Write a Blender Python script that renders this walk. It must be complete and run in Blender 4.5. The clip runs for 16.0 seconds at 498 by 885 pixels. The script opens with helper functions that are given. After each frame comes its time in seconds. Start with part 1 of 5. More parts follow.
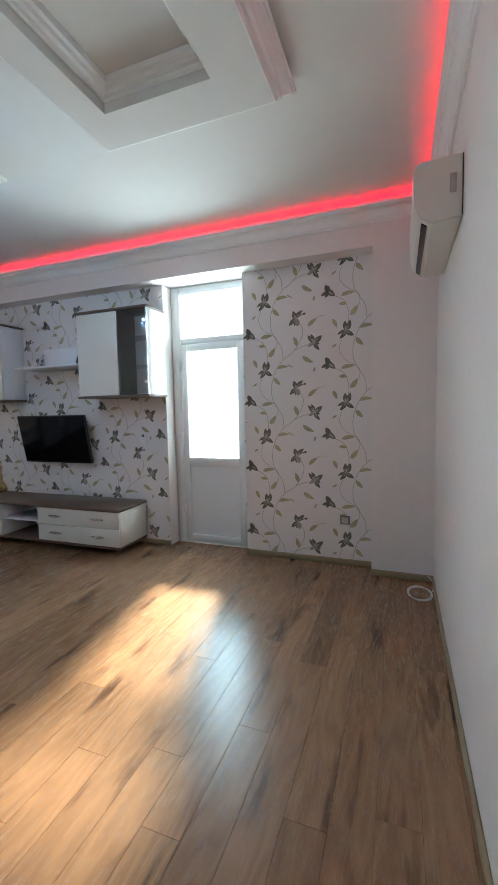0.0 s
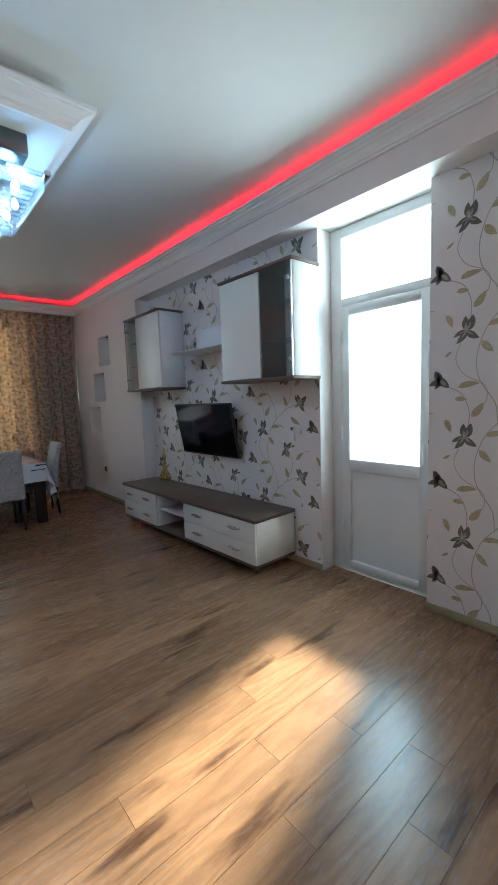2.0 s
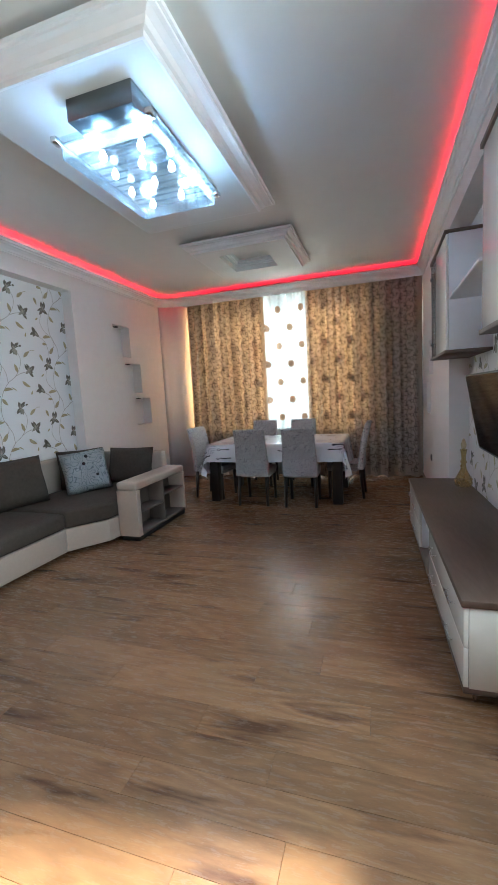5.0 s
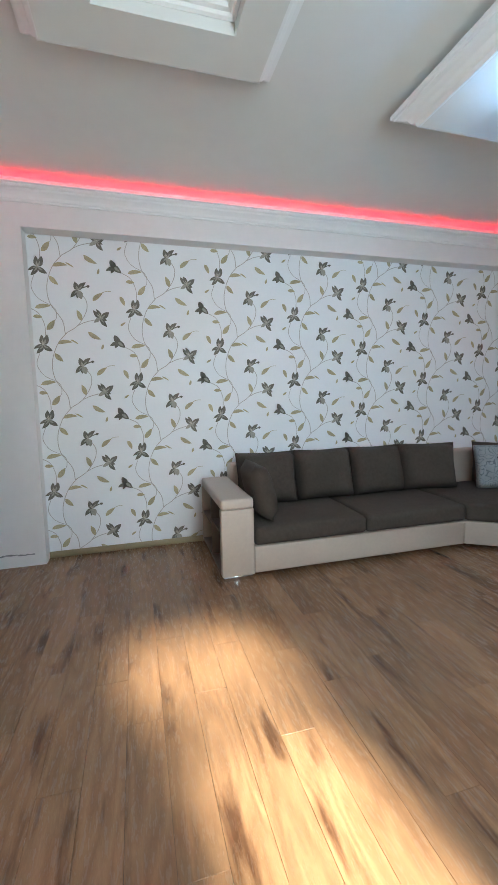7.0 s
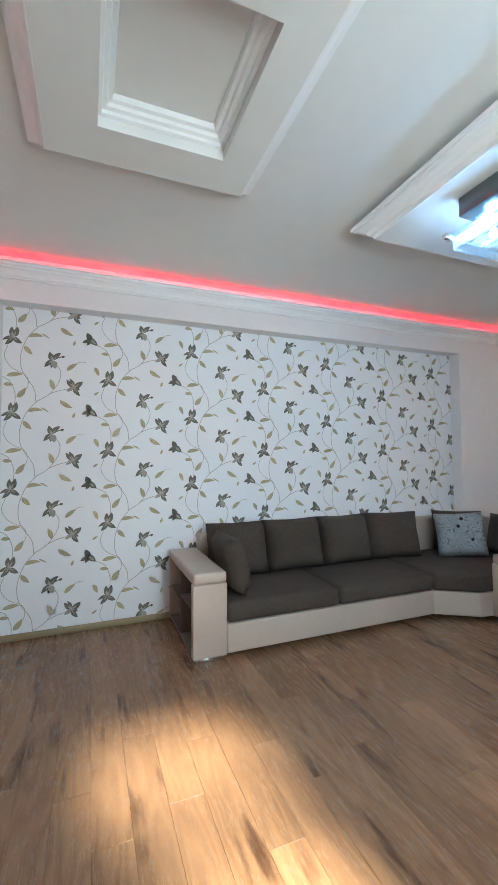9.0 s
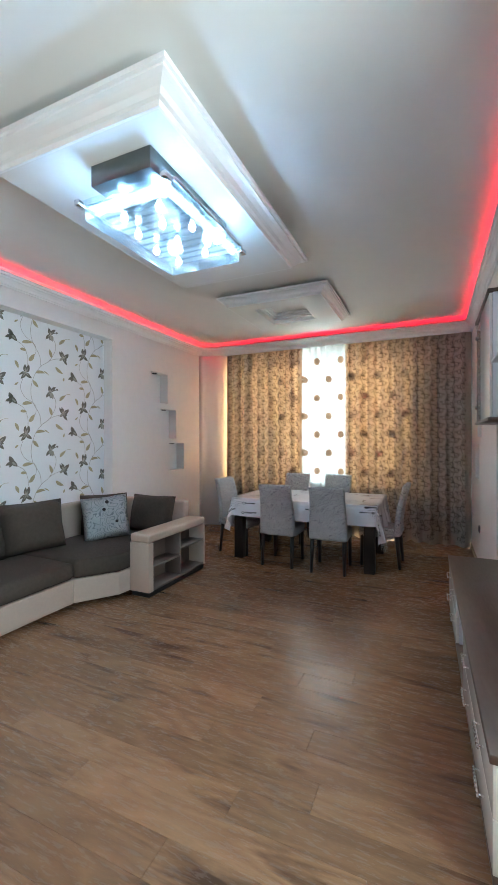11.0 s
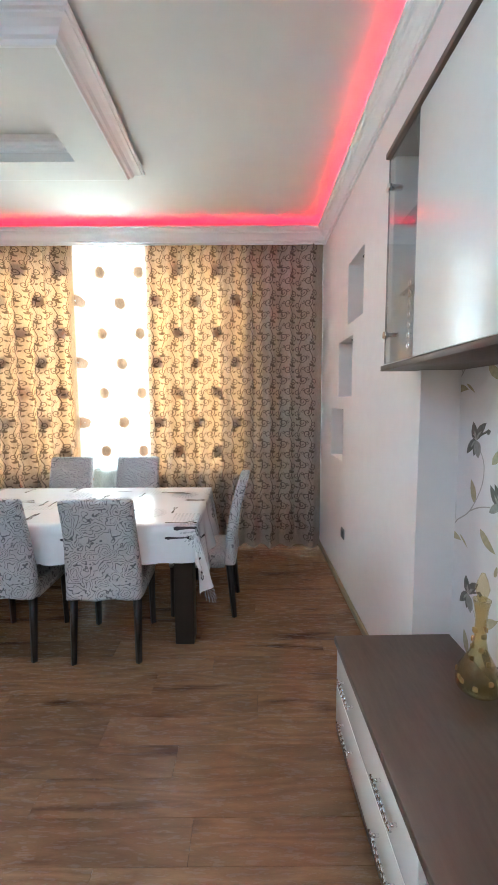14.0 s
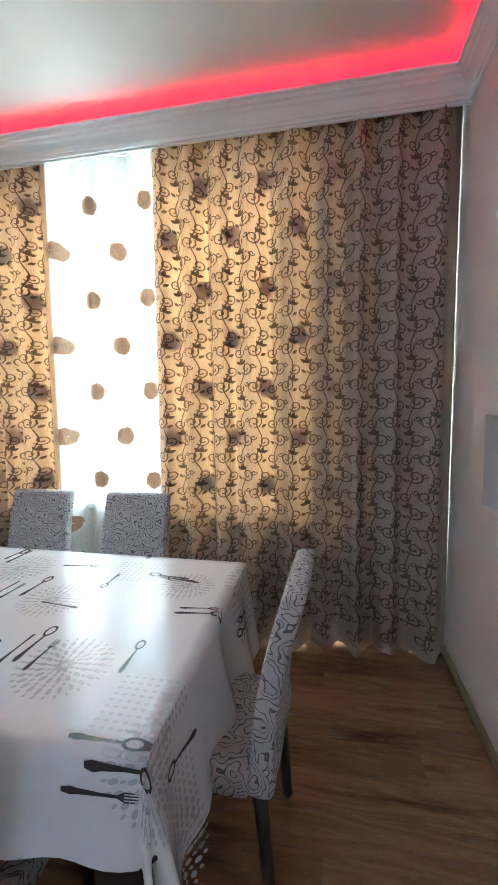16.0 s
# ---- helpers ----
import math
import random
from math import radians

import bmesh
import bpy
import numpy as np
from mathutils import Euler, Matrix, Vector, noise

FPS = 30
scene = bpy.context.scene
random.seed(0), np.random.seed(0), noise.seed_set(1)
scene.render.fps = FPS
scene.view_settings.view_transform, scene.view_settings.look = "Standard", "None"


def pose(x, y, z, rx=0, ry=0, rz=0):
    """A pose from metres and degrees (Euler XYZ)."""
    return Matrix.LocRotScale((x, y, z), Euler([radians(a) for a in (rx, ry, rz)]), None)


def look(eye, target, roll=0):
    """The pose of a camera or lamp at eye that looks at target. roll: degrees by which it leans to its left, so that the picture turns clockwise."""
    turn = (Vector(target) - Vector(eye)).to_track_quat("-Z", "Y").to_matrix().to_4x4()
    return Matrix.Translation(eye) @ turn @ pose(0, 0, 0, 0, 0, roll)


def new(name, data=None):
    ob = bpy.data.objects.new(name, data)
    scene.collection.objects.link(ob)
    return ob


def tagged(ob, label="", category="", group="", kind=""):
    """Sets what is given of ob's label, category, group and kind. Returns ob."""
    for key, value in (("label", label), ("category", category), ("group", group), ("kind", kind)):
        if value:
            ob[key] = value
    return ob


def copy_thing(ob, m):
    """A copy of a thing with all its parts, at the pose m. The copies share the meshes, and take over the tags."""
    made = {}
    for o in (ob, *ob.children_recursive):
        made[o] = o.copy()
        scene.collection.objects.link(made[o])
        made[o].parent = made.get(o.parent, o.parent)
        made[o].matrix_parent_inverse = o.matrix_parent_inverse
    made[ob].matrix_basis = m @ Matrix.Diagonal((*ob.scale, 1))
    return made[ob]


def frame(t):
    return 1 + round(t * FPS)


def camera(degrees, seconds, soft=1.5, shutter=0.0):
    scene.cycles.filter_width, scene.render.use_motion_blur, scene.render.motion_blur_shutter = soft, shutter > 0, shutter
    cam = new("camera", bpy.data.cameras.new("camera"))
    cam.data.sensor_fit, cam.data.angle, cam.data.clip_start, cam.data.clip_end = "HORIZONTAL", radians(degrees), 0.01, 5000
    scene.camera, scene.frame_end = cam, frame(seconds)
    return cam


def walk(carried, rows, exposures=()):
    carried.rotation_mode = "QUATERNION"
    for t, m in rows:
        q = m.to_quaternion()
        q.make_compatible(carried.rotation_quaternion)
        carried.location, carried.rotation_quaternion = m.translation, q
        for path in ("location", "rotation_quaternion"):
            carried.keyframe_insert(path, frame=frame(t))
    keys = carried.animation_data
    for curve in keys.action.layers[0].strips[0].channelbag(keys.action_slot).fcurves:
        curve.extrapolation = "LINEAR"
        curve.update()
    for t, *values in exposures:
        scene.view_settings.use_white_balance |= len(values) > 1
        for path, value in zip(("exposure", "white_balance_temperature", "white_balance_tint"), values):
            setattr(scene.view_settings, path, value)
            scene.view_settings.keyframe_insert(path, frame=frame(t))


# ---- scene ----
cam = camera(63.2, 16.0)
PATH = [
    (0, (0.423, 0.804, 1.503), (-0.277, 2.671, 1.344), -1.2),
    (0.5, (0.4, 0.984, 1.533), (-0.394, 2.81, 1.348), -1.5),
    (1, (0.342, 1.289, 1.557), (-0.679, 2.998, 1.363), -1.7),
    (1.5, (0.239, 1.614, 1.542), (-1.038, 3.139, 1.337), -1.9),
    (2, (0.182, 1.982, 1.512), (-1.318, 3.288, 1.302), -2.0),
    (2.2, (0.167, 2.149, 1.533), (-1.411, 3.359, 1.318), -2.2),
    (2.5, (0.14, 2.379, 1.529), (-1.552, 3.42, 1.302), -2.3),
    (3, (-0.005, 2.713, 1.495), (-1.828, 3.509, 1.286), -2.1),
    (3.2, (-0.055, 2.901, 1.487), (-1.928, 3.565, 1.268), -2.0),
    (5.5, (-0.533, 3.909, 1.41), (-2.24, 2.89, 1.192), -2.7),
    (6, (-0.556, 3.951, 1.446), (-1.943, 2.528, 1.221), -1.7),
    (6.5, (-0.577, 3.987, 1.445), (-1.544, 2.251, 1.219), -1.4),
    (7, (-0.555, 3.989, 1.458), (-1.088, 2.075, 1.23), -1.1),
    (7.5, (-0.527, 3.984, 1.478), (-0.757, 2.01, 1.257), -0.9),
    (8, (-0.511, 4.001, 1.501), (-0.675, 2.014, 1.344), -0.8),
    (8.5, (-0.482, 3.996, 1.507), (-0.844, 2.029, 1.488), -0.5),
    (9, (-0.432, 3.982, 1.508), (-1.165, 2.123, 1.596), -0.5),
    (9.5, (-0.438, 3.98, 1.515), (-1.578, 2.342, 1.651), -0.7),
    (10, (-0.463, 3.986, 1.494), (-1.932, 2.636, 1.632), -1.4),
    (10.2, (-0.488, 3.996, 1.529), (-2.056, 2.76, 1.644), -0.9),
    (12.3, (-1.604, 3.873, 1.499), (-3.57, 3.55, 1.332), -0.4),
    (12.5, (-1.752, 3.842, 1.473), (-3.727, 3.584, 1.303), -0.2),
    (13, (-2.198, 3.813, 1.5), (-4.185, 3.674, 1.316), -0.2),
    (13.5, (-2.646, 3.73, 1.509), (-4.637, 3.681, 1.323), -0.2),
    (14, (-3.095, 3.74, 1.53), (-5.086, 3.743, 1.332), -0.3),
    (14.5, (-3.562, 3.734, 1.51), (-5.552, 3.76, 1.316), -0.5),
    (15, (-3.976, 3.73, 1.529), (-5.966, 3.744, 1.331), -0.7),
    (15.5, (-4.384, 3.809, 1.537), (-6.372, 3.698, 1.349), -0.8),
    (16, (-4.78, 3.791, 1.532), (-6.735, 3.411, 1.345), -0.7),
]
walk(cam, [(t, look(eye, target, roll)) for t, eye, target, roll in PATH],
     [(0, 2.1, 6050, 3), (1.5, 2.0, 5850, 2), (2.5, 1.75, 5650, 0), (3, 1.65, 5500, 0), (5.5, 2.45, 6150, 5), (6.5, 2.4, 6100, 4), (8.5, 2.5, 6000, 3), (10, 2.4, 6050, 4), (12.5, 3.3, 6100, 1), (13.5, 3.5, 6000, 1), (14.5, 3.4, 5950, 1), (16, 2.85, 5750, 1)])


import collections

# ---------------------------------------------------------------- light
SUN_WAY = Vector((-0.215, 1.0, 0.87)).normalized()
world = bpy.data.worlds.new("world")
scene.world = world
world.use_nodes = True
wn = world.node_tree.nodes
sky = wn.new("ShaderNodeTexSky")
sky.sky_type, sky.sun_disc = "NISHITA", False
sky.sun_elevation = math.asin(SUN_WAY.z)
sky.sun_rotation = math.atan2(SUN_WAY.x, SUN_WAY.y)
world.node_tree.links.new(sky.outputs[0], wn["Background"].inputs[0])
wn["Background"].inputs[1].default_value = 0.10


def lamp(name, kind, m, energy, color, **more):
    data = bpy.data.lights.new(name, kind)
    data.energy, data.color = energy, color
    for key, value in more.items():
        setattr(data, key, value)
    ob = new(name, data)
    ob.matrix_world = m
    return ob


lamp("sun", "SUN", look(SUN_WAY * 30, (0, 0, 0)), 5.0, (1.0, 0.86, 0.64), angle=radians(6.5))
lamp("window_light", "AREA", look((-7.95, 2.36, 1.95), (-6.0, 2.36, 1.30)), 520, (0.97, 0.98, 0.96), shape="RECTANGLE", size=2.72, size_y=2.0)
lamp("balcony_light", "AREA", look((-1.45, 5.35, 1.75), (-1.45, 3.0, 1.30)), 23, (0.84, 0.95, 1.0), shape="RECTANGLE", size=0.9, size_y=1.9)
for dx, dy in ((-0.30, -0.17), (0.30, -0.15), (-0.27, 0.19), (0.31, 0.17)):
    lamp("chandelier_light", "POINT", pose(-2.88 + dx, 2.49 + dy, 2.795), 1.7, (0.46, 0.70, 1.0), shadow_soft_size=0.06)


# ---------------------------------------------------------------- materials
def mat(name, color=(0.8, 0.8, 0.8), rough=0.5, metal=0.0, spread=0.06, scale=6.0, bump=0.0, bscale=60.0, **more):
    """A surface with a base colour that varies at two scales, and fine relief."""
    m = bpy.data.materials.new(name)
    m.use_nodes = True
    n, link = m.node_tree.nodes, m.node_tree.links.new
    b = n["Principled BSDF"]
    b.inputs["Roughness"].default_value, b.inputs["Metallic"].default_value = rough, metal
    for key, value in more.items():
        b.inputs[key.replace("_", " ")].default_value = value
    co = n.new("ShaderNodeTexCoord")
    big, small = n.new("ShaderNodeTexNoise"), n.new("ShaderNodeTexNoise")
    for tex, s, d in ((big, scale * 0.25, 3), (small, scale * 4, 4)):
        tex.inputs["Scale"].default_value, tex.inputs["Detail"].default_value = s, d
        link(co.outputs["Object"], tex.inputs["Vector"])
    add = n.new("ShaderNodeMath")
    add.operation = "ADD"
    link(big.outputs[0], add.inputs[0])
    link(small.outputs[0], add.inputs[1])
    ramp = n.new("ShaderNodeMapRange")
    ramp.inputs[1].default_value, ramp.inputs[2].default_value = 0.6, 1.4
    ramp.inputs[3].default_value, ramp.inputs[4].default_value = 1 - spread, 1 + spread
    link(add.outputs[0], ramp.inputs[0])
    mul = n.new("ShaderNodeVectorMath")
    mul.operation = "SCALE"
    mul.inputs[0].default_value = color
    link(ramp.outputs[0], mul.inputs[3])
    link(mul.outputs[0], b.inputs["Base Color"])
    if bump:
        tex, bp = n.new("ShaderNodeTexNoise"), n.new("ShaderNodeBump")
        tex.inputs["Scale"].default_value, tex.inputs["Detail"].default_value = bscale, 3
        bp.inputs["Strength"].default_value, bp.inputs["Distance"].default_value = bump, 0.004
        link(co.outputs["Object"], tex.inputs["Vector"])
        link(tex.outputs[0], bp.inputs["Height"])
        link(bp.outputs[0], b.inputs["Normal"])
    return m


def wood(name, dark, light, rough=0.35, per_object=True, along=1, stretch=0.09, grain=1.0, knots=True):
    """Wood grain that runs along one axis; each board takes its own stretch of the tree."""
    m = bpy.data.materials.new(name)
    m.use_nodes = True
    n, link = m.node_tree.nodes, m.node_tree.links.new
    b = n["Principled BSDF"]
    co, info, off = n.new("ShaderNodeTexCoord"), n.new("ShaderNodeObjectInfo"), n.new("ShaderNodeVectorMath")
    off.operation = "MULTIPLY_ADD"
    link(co.outputs["Object"], off.inputs[0])
    s = [9.0 * grain] * 3
    s[along] *= stretch * 1.6
    off.inputs[1].default_value = s
    shift = n.new("ShaderNodeVectorMath")
    shift.operation = "SCALE"
    shift.inputs[0].default_value = (37.0, 53.0, 11.0)
    if per_object:
        link(info.outputs["Random"], shift.inputs[3])
    else:
        shift.inputs[3].default_value = 0.3
    link(shift.outputs[0], off.inputs[2])
    warp = n.new("ShaderNodeTexNoise")
    warp.inputs["Scale"].default_value, warp.inputs["Detail"].default_value = 0.6, 2
    link(off.outputs[0], warp.inputs["Vector"])
    rings = n.new("ShaderNodeMath")
    rings.operation = "MULTIPLY"
    rings.inputs[1].default_value = 10.0
    link(warp.outputs[0], rings.inputs[0])
    fr = n.new("ShaderNodeMath")
    fr.operation = "PINGPONG"
    fr.inputs[1].default_value = 0.5
    link(rings.outputs[0], fr.inputs[0])
    fine = n.new("ShaderNodeTexNoise")
    fine.inputs["Scale"].default_value, fine.inputs["Detail"].default_value = 9.0, 6
    fine.inputs["Roughness"].default_value = 0.7
    link(off.outputs[0], fine.inputs["Vector"])
    blot = n.new("ShaderNodeTexNoise")
    blot.inputs["Scale"].default_value, blot.inputs["Detail"].default_value = 1.15, 4
    link(off.outputs[0], blot.inputs["Vector"])
    k = n.new("ShaderNodeMapRange")
    k.inputs[1].default_value, k.inputs[2].default_value = 0.58, 0.72
    k.inputs[3].default_value, k.inputs[4].default_value = 0.0, 0.66 if knots else 0.15
    link(blot.outputs[0], k.inputs[0])
    a1, a2, a3 = n.new("ShaderNodeMath"), n.new("ShaderNodeMath"), n.new("ShaderNodeMath")
    a1.operation, a2.operation, a3.operation = "MULTIPLY", "ADD", "SUBTRACT"
    a1.inputs[1].default_value = 0.5
    link(fr.outputs[0], a1.inputs[0])
    link(a1.outputs[0], a2.inputs[0])
    f2 = n.new("ShaderNodeMapRange")
    f2.inputs[1].default_value, f2.inputs[2].default_value, f2.inputs[3].default_value, f2.inputs[4].default_value = 0.3, 0.7, 0.28, 0.62
    link(fine.outputs[0], f2.inputs[0])
    link(f2.outputs[0], a2.inputs[1])
    link(a2.outputs[0], a3.inputs[0])
    link(k.outputs[0], a3.inputs[1])
    mix = n.new("ShaderNodeMix")
    mix.data_type, mix.clamp_factor = "RGBA", True
    mix.inputs["A"].default_value, mix.inputs["B"].default_value = (*dark, 1), (*light, 1)
    link(a3.outputs[0], mix.inputs["Factor"])
    tone = n.new("ShaderNodeMapRange")
    tone.inputs[3].default_value, tone.inputs[4].default_value = 0.80, 1.18
    link(info.outputs["Random"], tone.inputs[0])
    sc = n.new("ShaderNodeVectorMath")
    sc.operation = "SCALE"
    link(mix.outputs["Result"], sc.inputs[0])
    if per_object:
        link(tone.outputs[0], sc.inputs[3])
    else:
        sc.inputs[3].default_value = 1.0
    link(sc.outputs[0], b.inputs["Base Color"])
    r = n.new("ShaderNodeMapRange")
    r.inputs[3].default_value, r.inputs[4].default_value = rough + 0.08, rough - 0.06
    link(f2.outputs[0], r.inputs[0])
    link(r.outputs[0], b.inputs["Roughness"])
    bp = n.new("ShaderNodeBump")
    bp.inputs["Strength"].default_value, bp.inputs["Distance"].default_value = 0.10, 0.0008
    link(f2.outputs[0], bp.inputs["Height"])
    link(bp.outputs[0], b.inputs["Normal"])
    return m


def pane_mat(name, tint, clear, gloss_rough=0.02, cloudy=0.0):
    """Thin glass: mostly clear, a mirror at grazing angles, with a share of milky scatter."""
    m = bpy.data.materials.new(name)
    m.use_nodes = True
    n, link = m.node_tree.nodes, m.node_tree.links.new
    n.remove(n["Principled BSDF"])
    t, g, mx = n.new("ShaderNodeBsdfTransparent"), n.new("ShaderNodeBsdfGlossy"), n.new("ShaderNodeMixShader")
    lw, pw, fac = n.new("ShaderNodeLayerWeight"), n.new("ShaderNodeMath"), n.new("ShaderNodeMath")
    lw.inputs[0].default_value = 0.5
    pw.operation, pw.inputs[1].default_value = "POWER", 4.0
    fac.operation = "MULTIPLY_ADD"
    fac.inputs[1].default_value, fac.inputs[2].default_value = 0.8, ((clear - 1) / (clear + 1)) ** 2
    t.inputs[0].default_value = (*tint, 1)
    g.inputs["Roughness"].default_value = gloss_rough
    link(lw.outputs["Facing"], pw.inputs[0])
    link(pw.outputs[0], fac.inputs[0])
    link(fac.outputs[0], mx.inputs[0])
    link(t.outputs[0], mx.inputs[1])
    link(g.outputs[0], mx.inputs[2])
    last = mx
    if cloudy:
        tr, m2 = n.new("ShaderNodeBsdfTranslucent"), n.new("ShaderNodeMixShader")
        tr.inputs[0].default_value = (0.9, 0.95, 0.95, 1)
        m2.inputs[0].default_value = cloudy
        link(mx.outputs[0], m2.inputs[1])
        link(tr.outputs[0], m2.inputs[2])
        last = m2
    link(last.outputs[0], n["Material Output"].inputs[0])
    return m


def glow(name, color, strength):
    m = bpy.data.materials.new(name)
    m.use_nodes = True
    b = m.node_tree.nodes["Principled BSDF"]
    b.inputs["Base Color"].default_value = (*color, 1)
    b.inputs["Emission Color"].default_value = (*color, 1)
    b.inputs["Emission Strength"].default_value = strength
    return m


def cloth_mat(name, color, through_color, share, holes=0.0, bump=0.2, rough=0.85):
    """Fabric that lets some light through."""
    m = bpy.data.materials.new(name)
    m.use_nodes = True
    n, link = m.node_tree.nodes, m.node_tree.links.new
    n.remove(n["Principled BSDF"])
    d, t, mx = n.new("ShaderNodeBsdfPrincipled"), n.new("ShaderNodeBsdfTranslucent"), n.new("ShaderNodeMixShader")
    d.inputs["Roughness"].default_value = rough
    co, tex, bp, mr, sc = n.new("ShaderNodeTexCoord"), n.new("ShaderNodeTexNoise"), n.new("ShaderNodeBump"), n.new("ShaderNodeMapRange"), n.new("ShaderNodeVectorMath")
    mp = n.new("ShaderNodeMapping")
    mp.inputs["Scale"].default_value = (1, 1, 0.15)
    tex.inputs["Scale"].default_value, tex.inputs["Detail"].default_value = 240, 4
    link(co.outputs["Object"], mp.inputs[0])
    link(mp.outputs[0], tex.inputs["Vector"])
    mr.inputs[1].default_value, mr.inputs[2].default_value, mr.inputs[3].default_value, mr.inputs[4].default_value = 0.3, 0.7, 0.8, 1.2
    link(tex.outputs[0], mr.inputs[0])
    sc.operation = "SCALE"
    sc.inputs[0].default_value = color
    link(mr.outputs[0], sc.inputs[3])
    link(sc.outputs[0], d.inputs["Base Color"])
    bp.inputs["Strength"].default_value, bp.inputs["Distance"].default_value = bump, 0.002
    link(tex.outputs[0], bp.inputs["Height"])
    link(bp.outputs[0], d.inputs["Normal"])
    t.inputs[0].default_value = (*through_color, 1)
    mx.inputs[0].default_value = share
    link(d.outputs[0], mx.inputs[1])
    link(t.outputs[0], mx.inputs[2])
    last = mx
    if holes:
        tp, m2 = n.new("ShaderNodeBsdfTransparent"), n.new("ShaderNodeMixShader")
        m2.inputs[0].default_value = holes
        link(mx.outputs[0], m2.inputs[1])
        link(tp.outputs[0], m2.inputs[2])
        last = m2
    link(last.outputs[0], n["Material Output"].inputs[0])
    return m


def paisley_mat(name, ground, ink, scale=1.0):
    """Woven upholstery with dark curling lines on a pale ground."""
    m = mat(name, ground, 0.9, spread=0.18, scale=40, bump=0.5, bscale=300)
    n, link = m.node_tree.nodes, m.node_tree.links.new
    b = n["Principled BSDF"]
    old = b.inputs["Base Color"].links[0].from_socket
    co, nz, add, vor = n.new("ShaderNodeTexCoord"), n.new("ShaderNodeTexNoise"), n.new("ShaderNodeVectorMath"), n.new("ShaderNodeTexVoronoi")
    nz.inputs["Scale"].default_value = 9 * scale
    link(co.outputs["Object"], nz.inputs["Vector"])
    add.operation = "MULTIPLY_ADD"
    add.inputs[1].default_value = (0.16 / scale,) * 3
    link(nz.outputs["Color"], add.inputs[0])
    link(co.outputs["Object"], add.inputs[2])
    vor.inputs["Scale"].default_value = 9 * scale
    link(add.outputs[0], vor.inputs["Vector"])
    ml, pp, mr = n.new("ShaderNodeMath"), n.new("ShaderNodeMath"), n.new("ShaderNodeMapRange")
    ml.operation, pp.operation = "MULTIPLY", "PINGPONG"
    ml.inputs[1].default_value, pp.inputs[1].default_value = 6.0, 0.5
    link(vor.outputs["Distance"], ml.inputs[0])
    link(ml.outputs[0], pp.inputs[0])
    mr.inputs[1].default_value, mr.inputs[2].default_value, mr.inputs[3].default_value, mr.inputs[4].default_value = 0.07, 0.15, 1.0, 0.0
    link(pp.outputs[0], mr.inputs[0])
    mix = n.new("ShaderNodeMix")
    mix.data_type = "RGBA"
    mix.inputs["B"].default_value = (*ink, 1)
    link(mr.outputs[0], mix.inputs["Factor"])
    link(old, mix.inputs["A"])
    link(mix.outputs["Result"], b.inputs["Base Color"])
    return m


